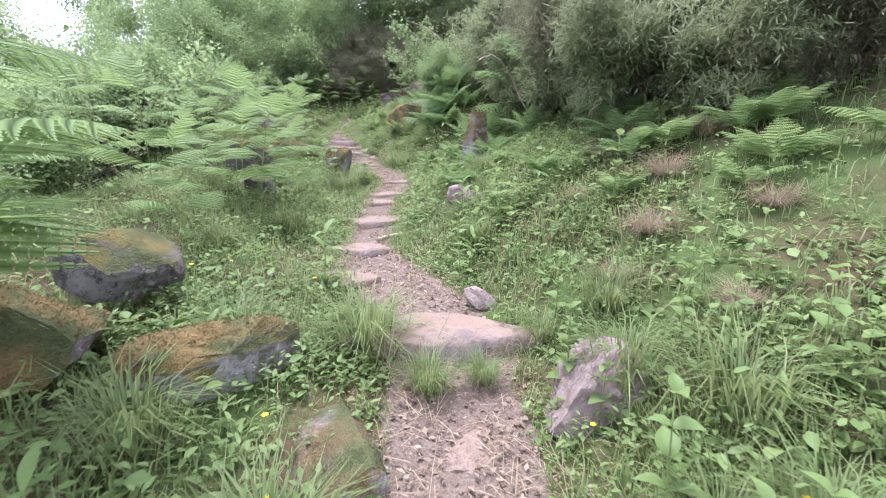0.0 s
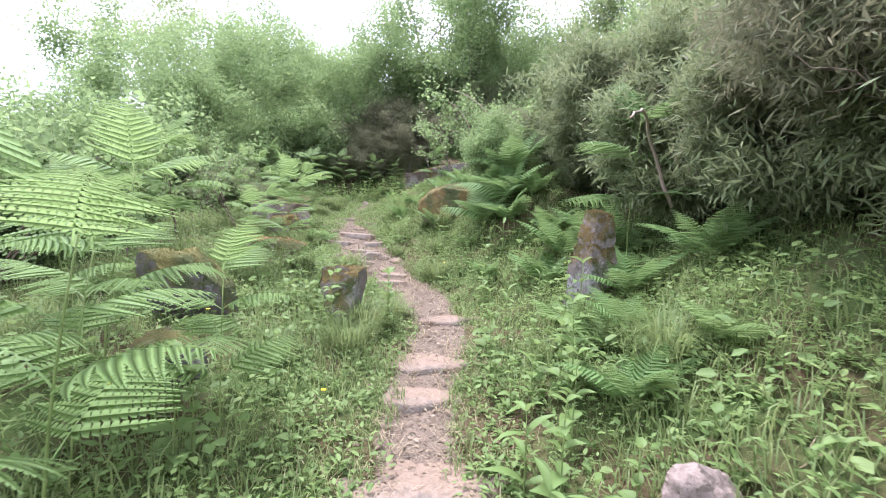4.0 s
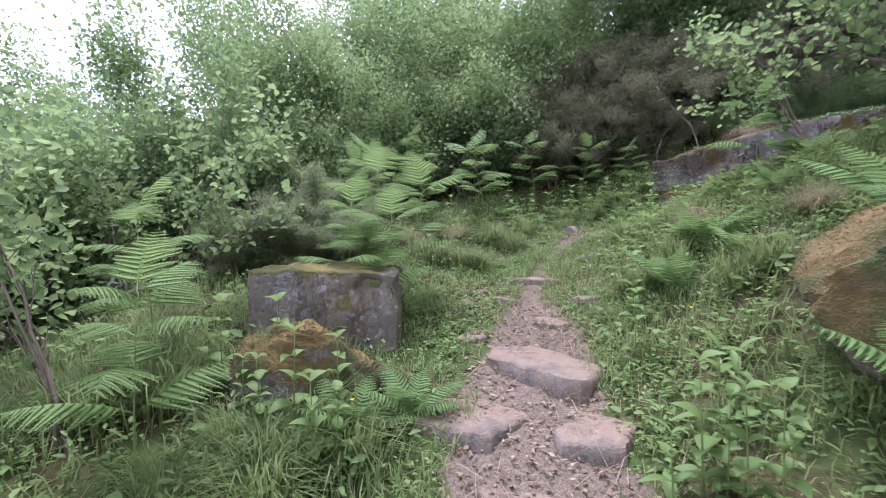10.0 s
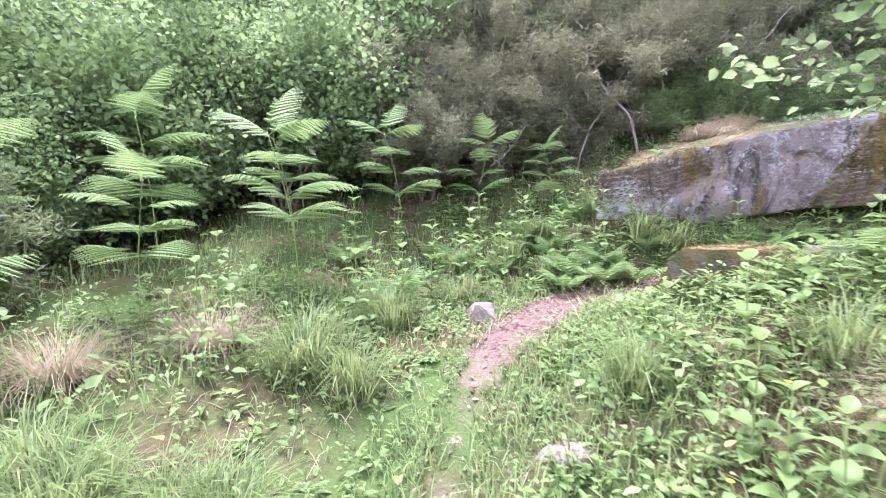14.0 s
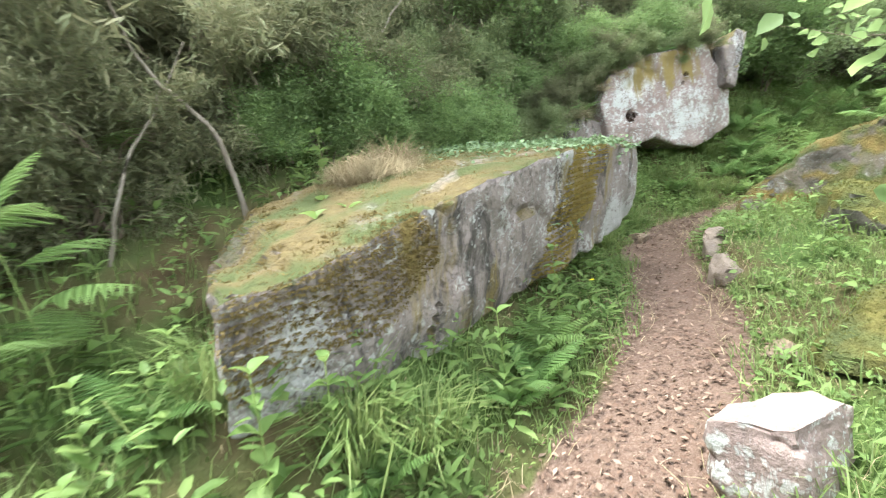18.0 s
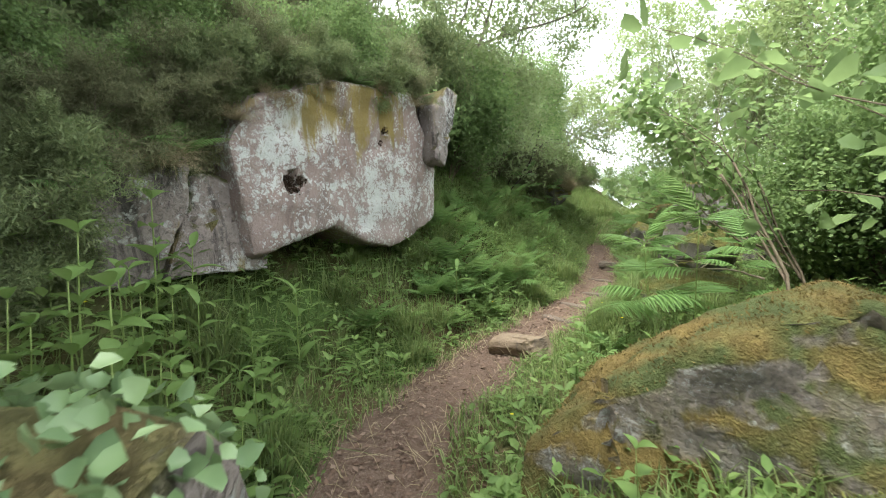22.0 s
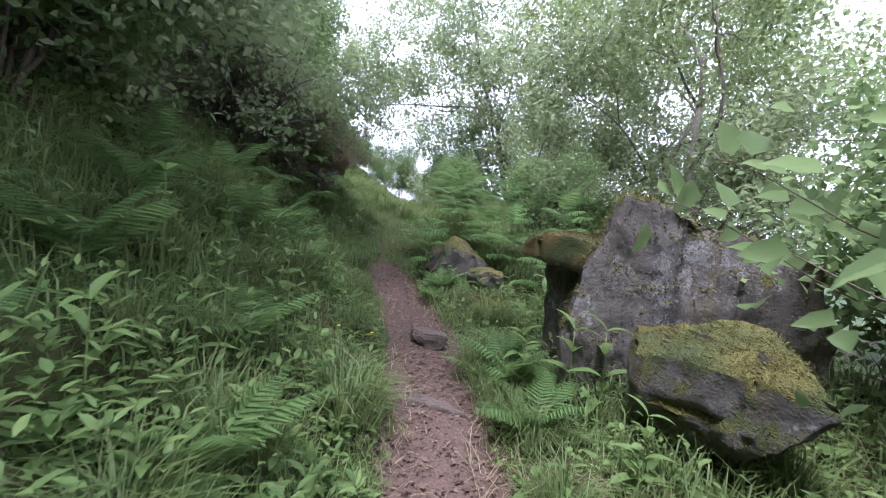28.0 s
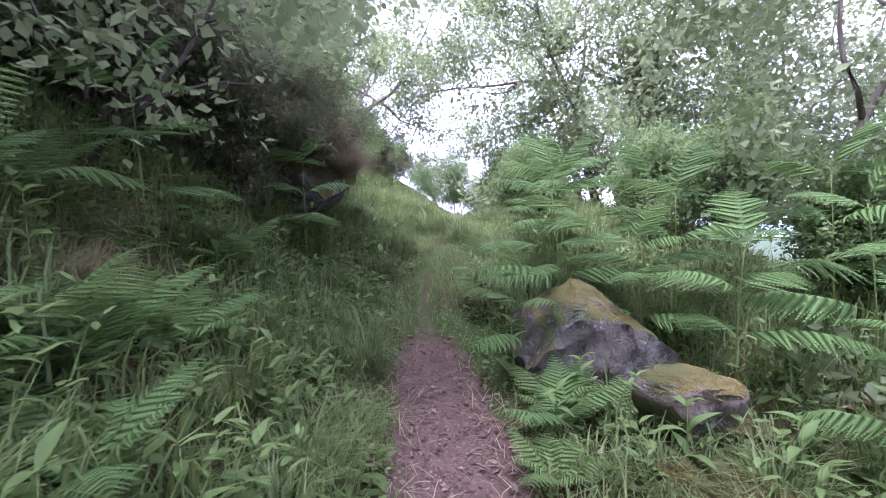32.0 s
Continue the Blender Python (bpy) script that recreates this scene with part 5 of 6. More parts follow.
spread(brake, [(-1.5, 1.35, 1.3), (-1.75, 1.75, 1.25), (-1.8, 1.0, 1.25), (-1.5, 5.2, 1.05), (-1.9, 5.9, 1.05), (-1.35, 6.2, 0.85), (-2.5, 5.0, 1.1), (-2.2, 6.6, 0.95), (-2.9, 7.3, 1.0), (-2.3, 9.2, 0.8), (-3.1, 9.4, 1.0), (-2.1, 10.05, 0.9), (-2.8, 11.8, 0.7), (-3.5, 12.4, 0.8), (-2.85, 14.4, 0.85), (-3.4, 14.6, 0.9), (-2.75, 13.75, 0.7), (-3.2, 13.95, 0.7),
               (-3.2, 17.9, 0.85), (-4.0, 17.2, 0.9), (-4.6, 18.2, 0.95), (-3.6, 18.8, 0.9), (-2.6, 19.3, 0.85), (-1.8, 19.8, 0.8), (-5.2, 17.0, 0.9), (-3.9, 3.4, 1.0), (-2.8, 3.6, 1.0), (-1.2, 20.6, 0.8), (-3.6, 5.8, 1.0), (-3.4, 8.3, 0.9), (-1.75, 3.9, 0.8), (-4.4, 16.2, 0.9), (-0.4, 21.0, 0.7), (-3.9, 19.8, 0.9), (-0.9, 19.9, 0.6)])
brake2 = bracken(BRAKE_FRONDS, 1.1, 3, 3)
spread(brake2, [(6.2, 17.2, 0.7), (12.9, 14.2, 0.75), (13.5, 13.6, 0.9), (14.4, 14.6, 0.6), (11.6, 14.2, 0.7), (13.6, 14.3, 0.9), (14.2, 14.0, 0.95), (14.8, 13.4, 0.95), (13.0, 13.8, 0.9), (15.6, 13.2, 0.95), (12.3, 14.2, 0.75), (10.4, 14.0, 0.7), (2.0, 8.5, 1.45), (0.3, 16.3, 0.8), (5.9, 17.0, 0.9), (6.9, 16.9, 0.75), (15.2, 16.0, 0.8), (13.8, 17.0, 0.9), (8.4, 17.9, 0.5), (16.6, 12.6, 0.9), (12.0, 13.6, 0.8), (11.2, 13.6, 0.8), (6.4, 16.4, 0.8), (13.2, 14.9, 0.6), (12.5, 13.0, 0.9)])


# ---- leafy plants, tufts and flowers ----
def blade_leaf(name, length, width, material, sag=0.5):
    """One lance-shaped leaf along +x, arched and folded."""
    u = np.linspace(0, 1, 8)
    w = width * 0.5 * np.sin(np.pi * np.clip(u, 0.03, 1) ** 0.75)
    z = length * (0.28 * u - sag * u**2)
    rows = np.stack([np.stack([length * u, -w, z + w * 0.45], 1), np.stack([length * u, 0 * u, z], 1), np.stack([length * u, w, z + w * 0.45], 1)], 1)
    i = np.arange(24).reshape(8, 3)
    f = np.concatenate([np.stack([i[:-1, k], i[1:, k], i[1:, k + 1], i[:-1, k + 1]], 1) for k in (0, 1)])
    return bulk(name, rows.reshape(-1, 3), [f], material, True)


LANCE, BROAD = blade_leaf("leaf", 0.2, 0.055, HERB, 0.42), blade_leaf("leaf", 0.13, 0.085, HERB, 0.4)


def leafy_plant(name, label, leaf, height, count, seed, opposite=True):
    q = random.Random(seed)
    ob = thing(name, label, "plant", group=name + "s beside the path")
    zs = np.linspace(-0.04, height, 6)
    part("stem", bulk("stem", *tube(np.stack([0.04 * zs**2, 0.03 * zs, zs], 1), np.linspace(0.005, 0.002, 6), 5), STALK, True), ob)
    for k in range(count):
        z = height * (0.12 + 0.88 * (k // 2) / max(1, count // 2 - 1))
        f = part("leaf", leaf, ob)
        f.matrix_basis = pose(0.04 * z * z, 0.03 * z, z, q.uniform(-12, 12), -q.uniform(5, 45), 180 * (k % 2) + 90 * (k // 2) + q.uniform(-20, 20)) @ Matrix.Scale(q.uniform(0.75, 1.1) * (1 - 0.4 * z / height), 4)
    return ob


def beside(count, lo, hi, seed, stretch=(6, 46), only=0):
    """Places beside the trodden line."""
    q = random.Random(seed)
    got = []
    for _ in range(count):
        k, lat = q.uniform(*stretch), q.uniform(lo, hi) * (only or q.choice((-1, 1)))
        x, y = np.interp(k, STEPS_ALONG, TRAIL[:, 0]), np.interp(k, STEPS_ALONG, TRAIL[:, 1])
        ax, ay = np.interp(k, STEPS_ALONG, AHEAD[:, 0]), np.interp(k, STEPS_ALONG, AHEAD[:, 1])
        got.append((float(x - ay * lat), float(y + ax * lat), q.uniform(0.7, 1.25)))
    return got


def patch(count, x0, x1, y0, y1, seed, lo=0.8, hi=1.2):
    """Places strewn over a small stretch of ground."""
    q = random.Random(seed)
    return [(q.uniform(x0, x1), q.uniform(y0, y1), q.uniform(lo, hi)) for _ in range(count)]


dock = leafy_plant("dock", "leafy green herb with long lance-shaped leaves", LANCE, 0.32, 8, 3)
spread(dock, beside(28, 0.55, 1.7, 41) + beside(26, 0.5, 1.5, 42, (30, 45), 1) + [(12.0, 17.15, 1.1), (11.9, 16.85, 1.0), (4.3, 19.85, 1.0), (4.9, 19.8, 1.0)] + beside(30, 0.6, 2.6, 61, (33, 47), 1) + [(9.78, 15.52, 1.7), (9.6, 15.4, 1.5), (9.92, 15.8, 1.4), (10.2, 15.6, 1.5), (5.03, 20.09, 1.6), (5.33, 20.3, 1.5), (5.6, 19.75, 1.4), (5.15, 19.85, 1.3)] + beside(30, 0.4, 1.5, 68, (7, 20), -1) + beside(30, 0.4, 1.6, 69, (34, 46), -1))
nettle = leafy_plant("nettle", "green nettle-like herb with broad toothed leaves", BROAD, 0.45, 10, 4)
spread(nettle, beside(44, 0.6, 2.0, 43, (6, 24), -1) + beside(30, 0.6, 1.9, 44, (24, 46)) + [(4.1, 19.75, 1.4), (4.35, 19.55, 1.2), (4.5, 19.9, 1.3), (3.75, 19.6, 1.3)] + patch(14, 3.6, 5.2, 19.5, 20.4, 81, 0.9, 1.5) + patch(10, -3.4, -2.1, 12.1, 12.7, 85, 0.8, 1.2) + [(3.1, 19.6, 1.1), (3.3, 19.9, 1.2), (3.6, 19.8, 1.0), (3.0, 17.6, 0.8)] + beside(24, 0.7, 2.6, 62, (33, 47), 1) + [(4.54, 20.33, 1.5), (4.7, 20.25, 1.4), (4.82, 20.1, 1.3), (4.62, 20.1, 1.4)] + beside(26, 0.5, 2.2, 63, (23.5, 26.5), 1) + beside(14, 0.5, 1.5, 64, (25, 31), 1) + beside(38, 0.45, 2.0, 65, (22.6, 25.6), 1) + beside(40, 0.4, 1.4, 66, (6, 19), -1) + beside(24, 0.5, 1.6, 67, (12, 18), 1))


def tuft_mesh(name, count, height, reach, material, seed, droop=1.0, wide=0.006, curl=1.0, low=0.1):
    g = np.random.default_rng(seed)
    a = g.uniform(0, 6.28, count)
    rad = np.abs(g.normal(0, reach * 0.35, count))
    p = np.stack([rad * np.cos(a), rad * np.sin(a), 0 * a - 0.03], 1)
    h = height * g.uniform(0.5, 1.15, count)
    v, f = blades(p, h, np.full(count, wide) * g.uniform(0.7, 1.3, count), a + g.normal(0, 0.7, count), g.uniform(low, 0.72, count) * droop, g.uniform(0.5, 1.5, count) * curl)
    return bulk(name, v, f, material)


tuft = thing("grass_tuft", "lush green tuft of long arching grass", "grass", data=tuft_mesh("grass_tuft", 260, 0.44, 0.22, GRASS, 51, wide=0.008), group="grass tufts beside the path")
spread(tuft, beside(40, 0.5, 1.6, 45, (6, 24)) + beside(92, 0.42, 2.2, 46, (34, 48), 1) + beside(46, 0.4, 1.7, 47, (33, 48), -1) + patch(26, 16.6, 19.6, 13.4, 15.6, 86, 0.9, 1.5) + beside(22, 0.5, 1.6, 49, (22, 26), 1) + [(2.0, 20.45, 0.8), (2.4, 20.4, 0.9), (1.7, 20.5, 0.8), (2.8, 20.4, 0.8), (2.2, 20.7, 1.0)] + patch(12, -3.6, -2.0, 11.9, 12.6, 84, 0.8, 1.2) + patch(16, 3.5, 5.4, 19.45, 20.5, 82, 0.6, 1.1) + patch(10, 6.2, 8.2, 18.9, 19.8, 83, 0.6, 1.0) + [(0.45, 2.25, 0.6), (0.55, 13.0, 1.2), (0.0, 12.9, 1.1), (0.3, 12.6, 1.2), (-0.5, 8.7, 0.8), (-0.7, 8.0, 0.8), (-0.6, 12.2, 0.6), (10.0, 15.95, 1.1), (10.5, 15.75, 1.1), (9.5, 16.05, 1.0), (9.0, 16.3, 0.9), (0.15, 2.2, 0.6)])
perch(tuft, ((0.1, 0.25, 1.08, 0.8), (0.5, 0.25, 1.28, 0.8), (0.9, 0.2, 1.42, 0.7), (1.4, 0.2, 1.5, 0.7), (1.8, 0.2, 1.58, 0.7), (-0.6, 0.35, 0.66, 0.9), (2.3, 0.3, 1.2, 0.8), (-0.2, 0.4, 0.68, 0.8)), 20)
straw_tuft = thing("dry_grass_tuft", "bleached tuft of dead grass hanging over", "grass", data=tuft_mesh("dry_grass_tuft", 900, 0.62, 0.2, STRAW, 52, 1.75, 0.0035, 0.65, 0.3), group="dead grass tufts")
scatter_pose(straw_tuft, [pose(x, y, z, 0, 0, r.uniform(0, 360)) @ Matrix.Scale(s, 4) for x, y, z, s in (
    (16.3, 15.5, 5.62, 0.9), (16.5, 15.35, 5.55, 0.9), (16.1, 15.6, 5.64, 0.9), (15.9, 15.7, 5.7, 0.9), (15.7, 15.8, 5.7, 0.8), (15.95, 15.45, 5.45, 0.8), (15.7, 15.55, 5.5, 0.7))]
    + [Matrix.Translation(brow(u, 0.06, z)) @ pose(0, 0, 0, 25, 0, -29.6 + r.uniform(-20, 20)) @ Matrix.Scale(s, 4) for u, z, s in ((-0.5, 0.64, 0.55), (0.0, 1.0, 0.4), (0.3, 1.2, 0.4), (0.85, 1.42, 0.4), (1.55, 1.56, 0.4), (2.1, 1.55, 0.4))]
    + [spot(x, y, r.uniform(0, 360), s) for x, y, s in ((1.9, 3.2, 0.6), (2.4, 3.9, 0.7), (1.5, 2.9, 0.45), (1.9, 2.2, 0.45), (2.6, 2.9, 0.6), (3.0, 4.2, 0.7), (2.2, 4.8, 0.6), (1.7, 4.2, 0.45), (2.9, 2.0, 0.6), (0.4, 14.8, 0.7), (-0.3, 15.8, 0.7), (-3.4, 17.0, 0.8), (-3.9, 16.5, 0.8), (2.6, 5.0, 0.7), (13.2, 17.2, 0.7))])
grass_mound = thing("dry_grass_tuft", "blond mound of dead grass hanging over the block", "grass", data=tuft_mesh("dry_grass_tuft", 1100, 0.5, 0.24, STRAW, 53, 1.0, 0.0045, 1.5, 0.2), group="dead grass tufts")
scatter_pose(grass_mound, [pose(x, y, z, 18, 0, turn) @ Matrix.Scale(k, 4) for x, y, z, turn, k in ((0.95, 19.85, 4.02, 10, 0.75), (1.12, 20.0, 4.06, 120, 0.85), (0.82, 20.05, 4.04, 250, 0.8))])
buttercup = thing("buttercup", "yellow buttercup on a thin stem in the grass", "flower", group="buttercups")
part("stem", bulk("stem", *tube([(0, 0, -0.02), (0.01, 0, 0.1), (0.0, 0.01, 0.2)], [0.002, 0.0016, 0.0012], 4), STALK), buttercup)
ang = np.linspace(0, 2 * np.pi, 6)[:5]
v, f = leaves(np.tile([[0, 0.01, 0.2]], (5, 1)), np.stack([np.cos(ang), np.sin(ang), 0 * ang + 0.35], 1), np.tile([[0, 0, 1.0]], (5, 1)), np.full(5, 0.016), np.full(5, 0.015))
part("blossom", bulk("blossom", v, f, FLOWER), buttercup, "shiny yellow petals")
spread(buttercup, beside(40, 0.4, 1.8, 48) + [(-0.45, 1.35, 1.0), (-0.55, 1.7, 1.0), (7.6, 18.3, 1.1), (10.9, 16.55, 1.0)])

# ---- grass, herbs, moss and litter: what nobody could count ----
def sprinkle(count, reach, seed, lo=0.3, far_pow=1.6, stretch=(4.5, 50.0)):
    """Points beside the trodden line, thinning out with distance."""
    g = np.random.default_rng(seed)
    k = g.uniform(*stretch, count)
    px, py = np.interp(k, STEPS_ALONG, TRAIL[:, 0]), np.interp(k, STEPS_ALONG, TRAIL[:, 1])
    ax, ay = np.interp(k, STEPS_ALONG, AHEAD[:, 0]), np.interp(k, STEPS_ALONG, AHEAD[:, 1])
    lat = (lo + (reach - lo) * g.random(count) ** far_pow) * g.choice([-1, 1], count)
    x, y = px - ay * lat, py + ax * lat
    z, near, side, half = lay(x, y)
    return np.stack([x, y, z], 1), near, half, k, g


pos, near, half, k, g = sprinkle(330000, 5.2, 21, 0.05, 1.55)
clump = wave(pos[:, 0], pos[:, 1], 1.6, 5.0) + 0.6 * wave(pos[:, 0], pos[:, 1], 4.2, 2.0)
keep = (near > half * (0.95 + 0.35 * wave(pos[:, 0], pos[:, 1], 3.2, 1.0)) + g.exponential(0.05, len(pos))) & (clump + g.normal(0, 0.6, len(pos)) > -0.6)
pos, near, clump, k = pos[keep], near[keep], clump[keep], k[keep]
n = len(pos)
lush = np.interp(k, [0, 20, 22, 30, 36, 50], [1.0, 1.0, 0.9, 1.0, 1.5, 1.7])
lush = 1 + (lush - 1) * np.clip((near - 0.35) / 0.4, 0, 1)
tall = np.clip(0.1 + 0.09 * np.clip(near - 0.35, 0, 1.0) + 0.06 * clump, 0.05, 0.4) * g.uniform(0.5, 1.5, n) * lush
v, f = blades(pos - [0, 0, 0.01], tall, 0.0045 + 0.014 * tall + g.uniform(0, 0.003, n), g.uniform(0, 6.28, n), g.uniform(0.05, 0.7, n), g.uniform(0.3, 1.3, n))
thing("grass", "uneven green grass along the footpath", "grass", data=bulk("grass", v, f, GRASS), kind="stuff")

pos, near, half, k, g = sprinkle(70000, 4.0, 22, 0.1)
keep = (wave(pos[:, 0], pos[:, 1], 1.1, 9.0) + g.normal(0, 0.5, len(pos)) > 0.1) & (near > half * np.where(k < 23, 0.1, 0.6))
pos = pos[keep]
n = len(pos)
v, f = blades(pos, g.uniform(0.06, 0.24, n), g.uniform(0.003, 0.0055, n), g.uniform(0, 6.28, n), g.uniform(0.6, 1.5, n), g.uniform(0.2, 0.9, n))
thing("dry_grass", "dead straw-coloured grass lying in the turf", "grass", data=bulk("dry_grass", v, f, STRAW), kind="stuff")


def herb_layer(name, label, count, seed, size_lo, size_hi, lift_hi, bias, shape, reach=4.6):
    pos, near, half, k, g = sprinkle(count, reach, seed, 0.1, 1.45)
    clump = wave(pos[:, 0], pos[:, 1], 1.3, seed) + 0.5 * wave(pos[:, 0], pos[:, 1], 3.6, 4.0 + seed)
    bank = np.interp(k, [0, 19, 21, 25, 28, 50], [0.35, 0.2, -0.1, -0.1, 0.1, 0.05])
    keep = (clump + g.normal(0, 0.45, len(pos)) > bias - bank) & (near > half * 1.02)
    pos, near = pos[keep], near[keep]
    n = len(pos)
    size = g.uniform(size_lo, size_hi, n) * np.clip(0.6 + 0.5 * near, 0.6, 1.25)
    turn = g.uniform(0, 6.28, n)
    lift = lift_hi * g.random(n) ** 0.8 * np.clip(near, 0.35, 1)
    v, f = shape(pos + np.stack([0 * lift, 0 * lift, lift], 1), np.stack([np.cos(turn), np.sin(turn), g.uniform(-0.3, 0.7, n)], 1), np.stack([g.normal(0, 0.35, n), g.normal(0, 0.35, n), np.ones(n)], 1), size, size * g.uniform(0.4, 0.75, n))
    thing(name, label, "herb", data=bulk(name, v, f, HERB), kind="stuff")


def leaf_clumps(name, label, count, per, seed, stretch, lo, hi, high, size, ratio, reach=2.6):
    """Small leafy plants: leaves set round unseen short stems, the larger ones lower."""
    pos, near, half, k, g = sprinkle(count, reach, seed, 0.3, 1.15, stretch)
    side = lay(pos[:, 0], pos[:, 1])[2]
    keep = (near > half + lo) & (side * hi >= 0) & (wave(pos[:, 0], pos[:, 1], 1.2, seed) + g.normal(0, 0.5, len(pos)) > -0.45)
    pos, near = pos[keep], near[keep]
    q = np.repeat(np.arange(len(pos)), per)
    n = len(q)
    tall = (high * g.uniform(0.4, 1.2, len(pos)) * np.clip(near, 0.4, 1.0))[q]
    level = g.random(n)
    turn = g.uniform(0, 6.28, n)
    along = np.stack([np.cos(turn), np.sin(turn), 0.75 * level - 0.1 + g.normal(0, 0.15, n)], 1)
    length = size * g.uniform(0.6, 1.25, n) * (1.15 - 0.5 * level)
    v, f = leaves(pos[q] + along * [0.02, 0.02, 0] + np.stack([0 * level, 0 * level, level * tall], 1), along, np.stack([-0.5 * np.cos(turn), -0.5 * np.sin(turn), np.ones(n)], 1), length, length * ratio * g.uniform(0.8, 1.2, n))
    thing(name, label, "herb", data=bulk(name, v, f, HERB), kind="stuff")


leaf_clumps("leafy_weeds", "lush waist-low weeds with pointed leaves on the bank", 5600, 9, 71, (24.6, 49.0), 0.12, 1, 0.42, 0.115, 0.36)
leaf_clumps("bank_herbs", "bright leafy herbs crowding the path edges", 8000, 8, 72, (4.5, 25.0), 0.12, 0, 0.22, 0.06, 0.45)
leaf_clumps("slope_herbs", "low leafy herbs and brambles over the slope", 5200, 6, 74, (6.0, 18.0), 0.9, -1, 0.16, 0.075, 0.5, 5.0)
leaf_clumps("edge_herbs", "leafy herbs in the grass below the path", 2200, 8, 73, (24.0, 49.0), 0.15, -1, 0.26, 0.1, 0.45)
herb_layer("herbs", "low broad-leaved herbs between the grass", 50000, 23, 0.03, 0.085, 0.22, 0.05, leaves)
herb_layer("ground_cover", "small green leaves covering the bank", 210000, 25, 0.016, 0.042, 0.16, -0.25, small_leaves, 5.2)

pos, near, half, k, g = sprinkle(75000, 0.85, 24, 0.0, 1.0)
keep = (near < half * 1.5 + g.exponential(0.12, len(pos))) & (g.random(len(pos)) < half / 0.2)
pos = pos[keep]
n = len(pos)
bend = (pos[:, 1] > 16.7) | (pos[:, 0] > 4)
for label, material, where in (("brown dead leaves and straw on the path", LITTER, ~bend), ("russet dead leaves and chips on the path", LITTER_RED, bend)):
    p = pos[where]
    n = len(p)
    turn = g.uniform(0, 6.28, n)
    size = g.uniform(0.012, 0.05, n)
    v, f = small_leaves(p + np.stack([0 * size, 0 * size, g.uniform(-0.025, 0.008, n)], 1), np.stack([np.cos(turn), np.sin(turn), g.normal(0, 0.25, n)], 1), np.stack([g.normal(0, 0.4, n), g.normal(0, 0.4, n), np.ones(n)], 1), size, size * g.uniform(0.25, 0.7, n))
    thing("leaf_litter", label, "litter", data=bulk("leaf_litter", v, f, material), kind="stuff")

# a thick green mat along the big grey boulder's ridge
a, b = on_top(big_grey, 9000, 17, 0.25)
thick = wave(a[:, 0], a[:, 1], 5.0, 2.0) + rng.normal(0, 0.4, len(a)) > -0.7
a, b = a[thick], b[thick]
n = len(a)
v, f = small_leaves(a - b * 0.004, b + rng.normal(0, 0.6, (n, 3)), rng.normal(0, 1, (n, 3)), rng.uniform(0.015, 0.05, n), rng.uniform(0.006, 0.013, n))
thing("moss", "thick yellow-green moss along the ridge of the grey boulder", "moss", data=bulk("moss", v, f, MOSS_GREEN), kind="stuff")

# moss cushions on the mossy boulders
for kind, material, count in ((ROCK_SHAG, MOSS_BROWN, 4200), (ROCK_MOSS, MOSS_BROWN, 2600), (ROCK_GREEN, MOSS_GREEN, 2600)):
    p, q = [], []
    for ob in [o for o in bpy.data.objects if o.name.startswith("boulder") and o.data.materials[0] == kind]:
        a, b = on_top(ob, int(count * min(1.6, max(ob.dimensions) + 0.2)), 7, 0.3)
        p.append(a)
        q.append(b)
    p, q = np.concatenate(p), np.concatenate(q)
    keep = wave(p[:, 0], p[:, 1], 6.0, 1.0) + rng.normal(0, 0.4, len(p)) > -0.5
    p, q = p[keep], q[keep]
    n = len(p)
    v, f = small_leaves(p - q * 0.004, q + rng.normal(0, 0.6, (n, 3)), rng.normal(0, 1, (n, 3)), rng.uniform(0.01, 0.028, n), rng.uniform(0.004, 0.009, n))
    thing("moss", "short moss on the boulders", "moss", data=bulk("moss", v, f, material), kind="stuff")

# crumbs in the crag's dents, coloured dark to deepen the holes' shade
for u, w, rad, n in ((0.44, 0.58, 0.065, 260), (0.55, 0.6, 0.04, 110), (0.5, 0.52, 0.025, 60), (1.63, 1.18, 0.03, 70), (1.55, 1.05, 0.025, 50)):
    a = rng.uniform(0, 6.28, n)
    d = rad * np.sqrt(rng.random(n)) * (1 + 0.3 * np.sin(3 * a + u))
    p = np.array([crag.matrix_basis @ Vector((u + x, 0.075 - 0.05 * q / rad, w + z)) for x, z, q in zip(d * np.cos(a), d * np.sin(a), d)])
    v, f = small_leaves(p, rng.normal(0, 1, (n, 3)), rng.normal(0, 1, (n, 3)), rng.uniform(0.012, 0.03, n), rng.uniform(0.008, 0.018, n))
    thing("moss", "brown crumbs darkening a shaded hollow of the crag", "moss", data=bulk("moss", v, f, CRUMB), kind="stuff")

# ivy over the far end of the long block, and litter and grass on its top
a, b = on_top(block_rock, 9000, 8, 0.25)
far_end = a[:, 0] + rng.normal(0, 0.25, len(a)) > 1.9
p, q = a[far_end][:3600], b[far_end][:3600]
n = len(p)
v, f = leaves(p + q * rng.uniform(0, 0.05, n)[:, None], rng.normal(0, 1, (n, 3)) + [0, 0, -0.3], q + rng.normal(0, 0.35, (n, 3)), rng.uniform(0.02, 0.042, n), rng.uniform(0.018, 0.038, n))
thing("ivy", "pale green ivy trailing over the end of the block", "ivy", data=bulk("ivy", v, f, IVY), kind="stuff")
near_end = (a[:, 0] < 2.2) & (wave(a[:, 0], a[:, 1], 2.5, 3.0) + 0.7 * (a[:, 1] - 19.3) > -0.1)
p, q = a[near_end], b[near_end]
n = len(p)
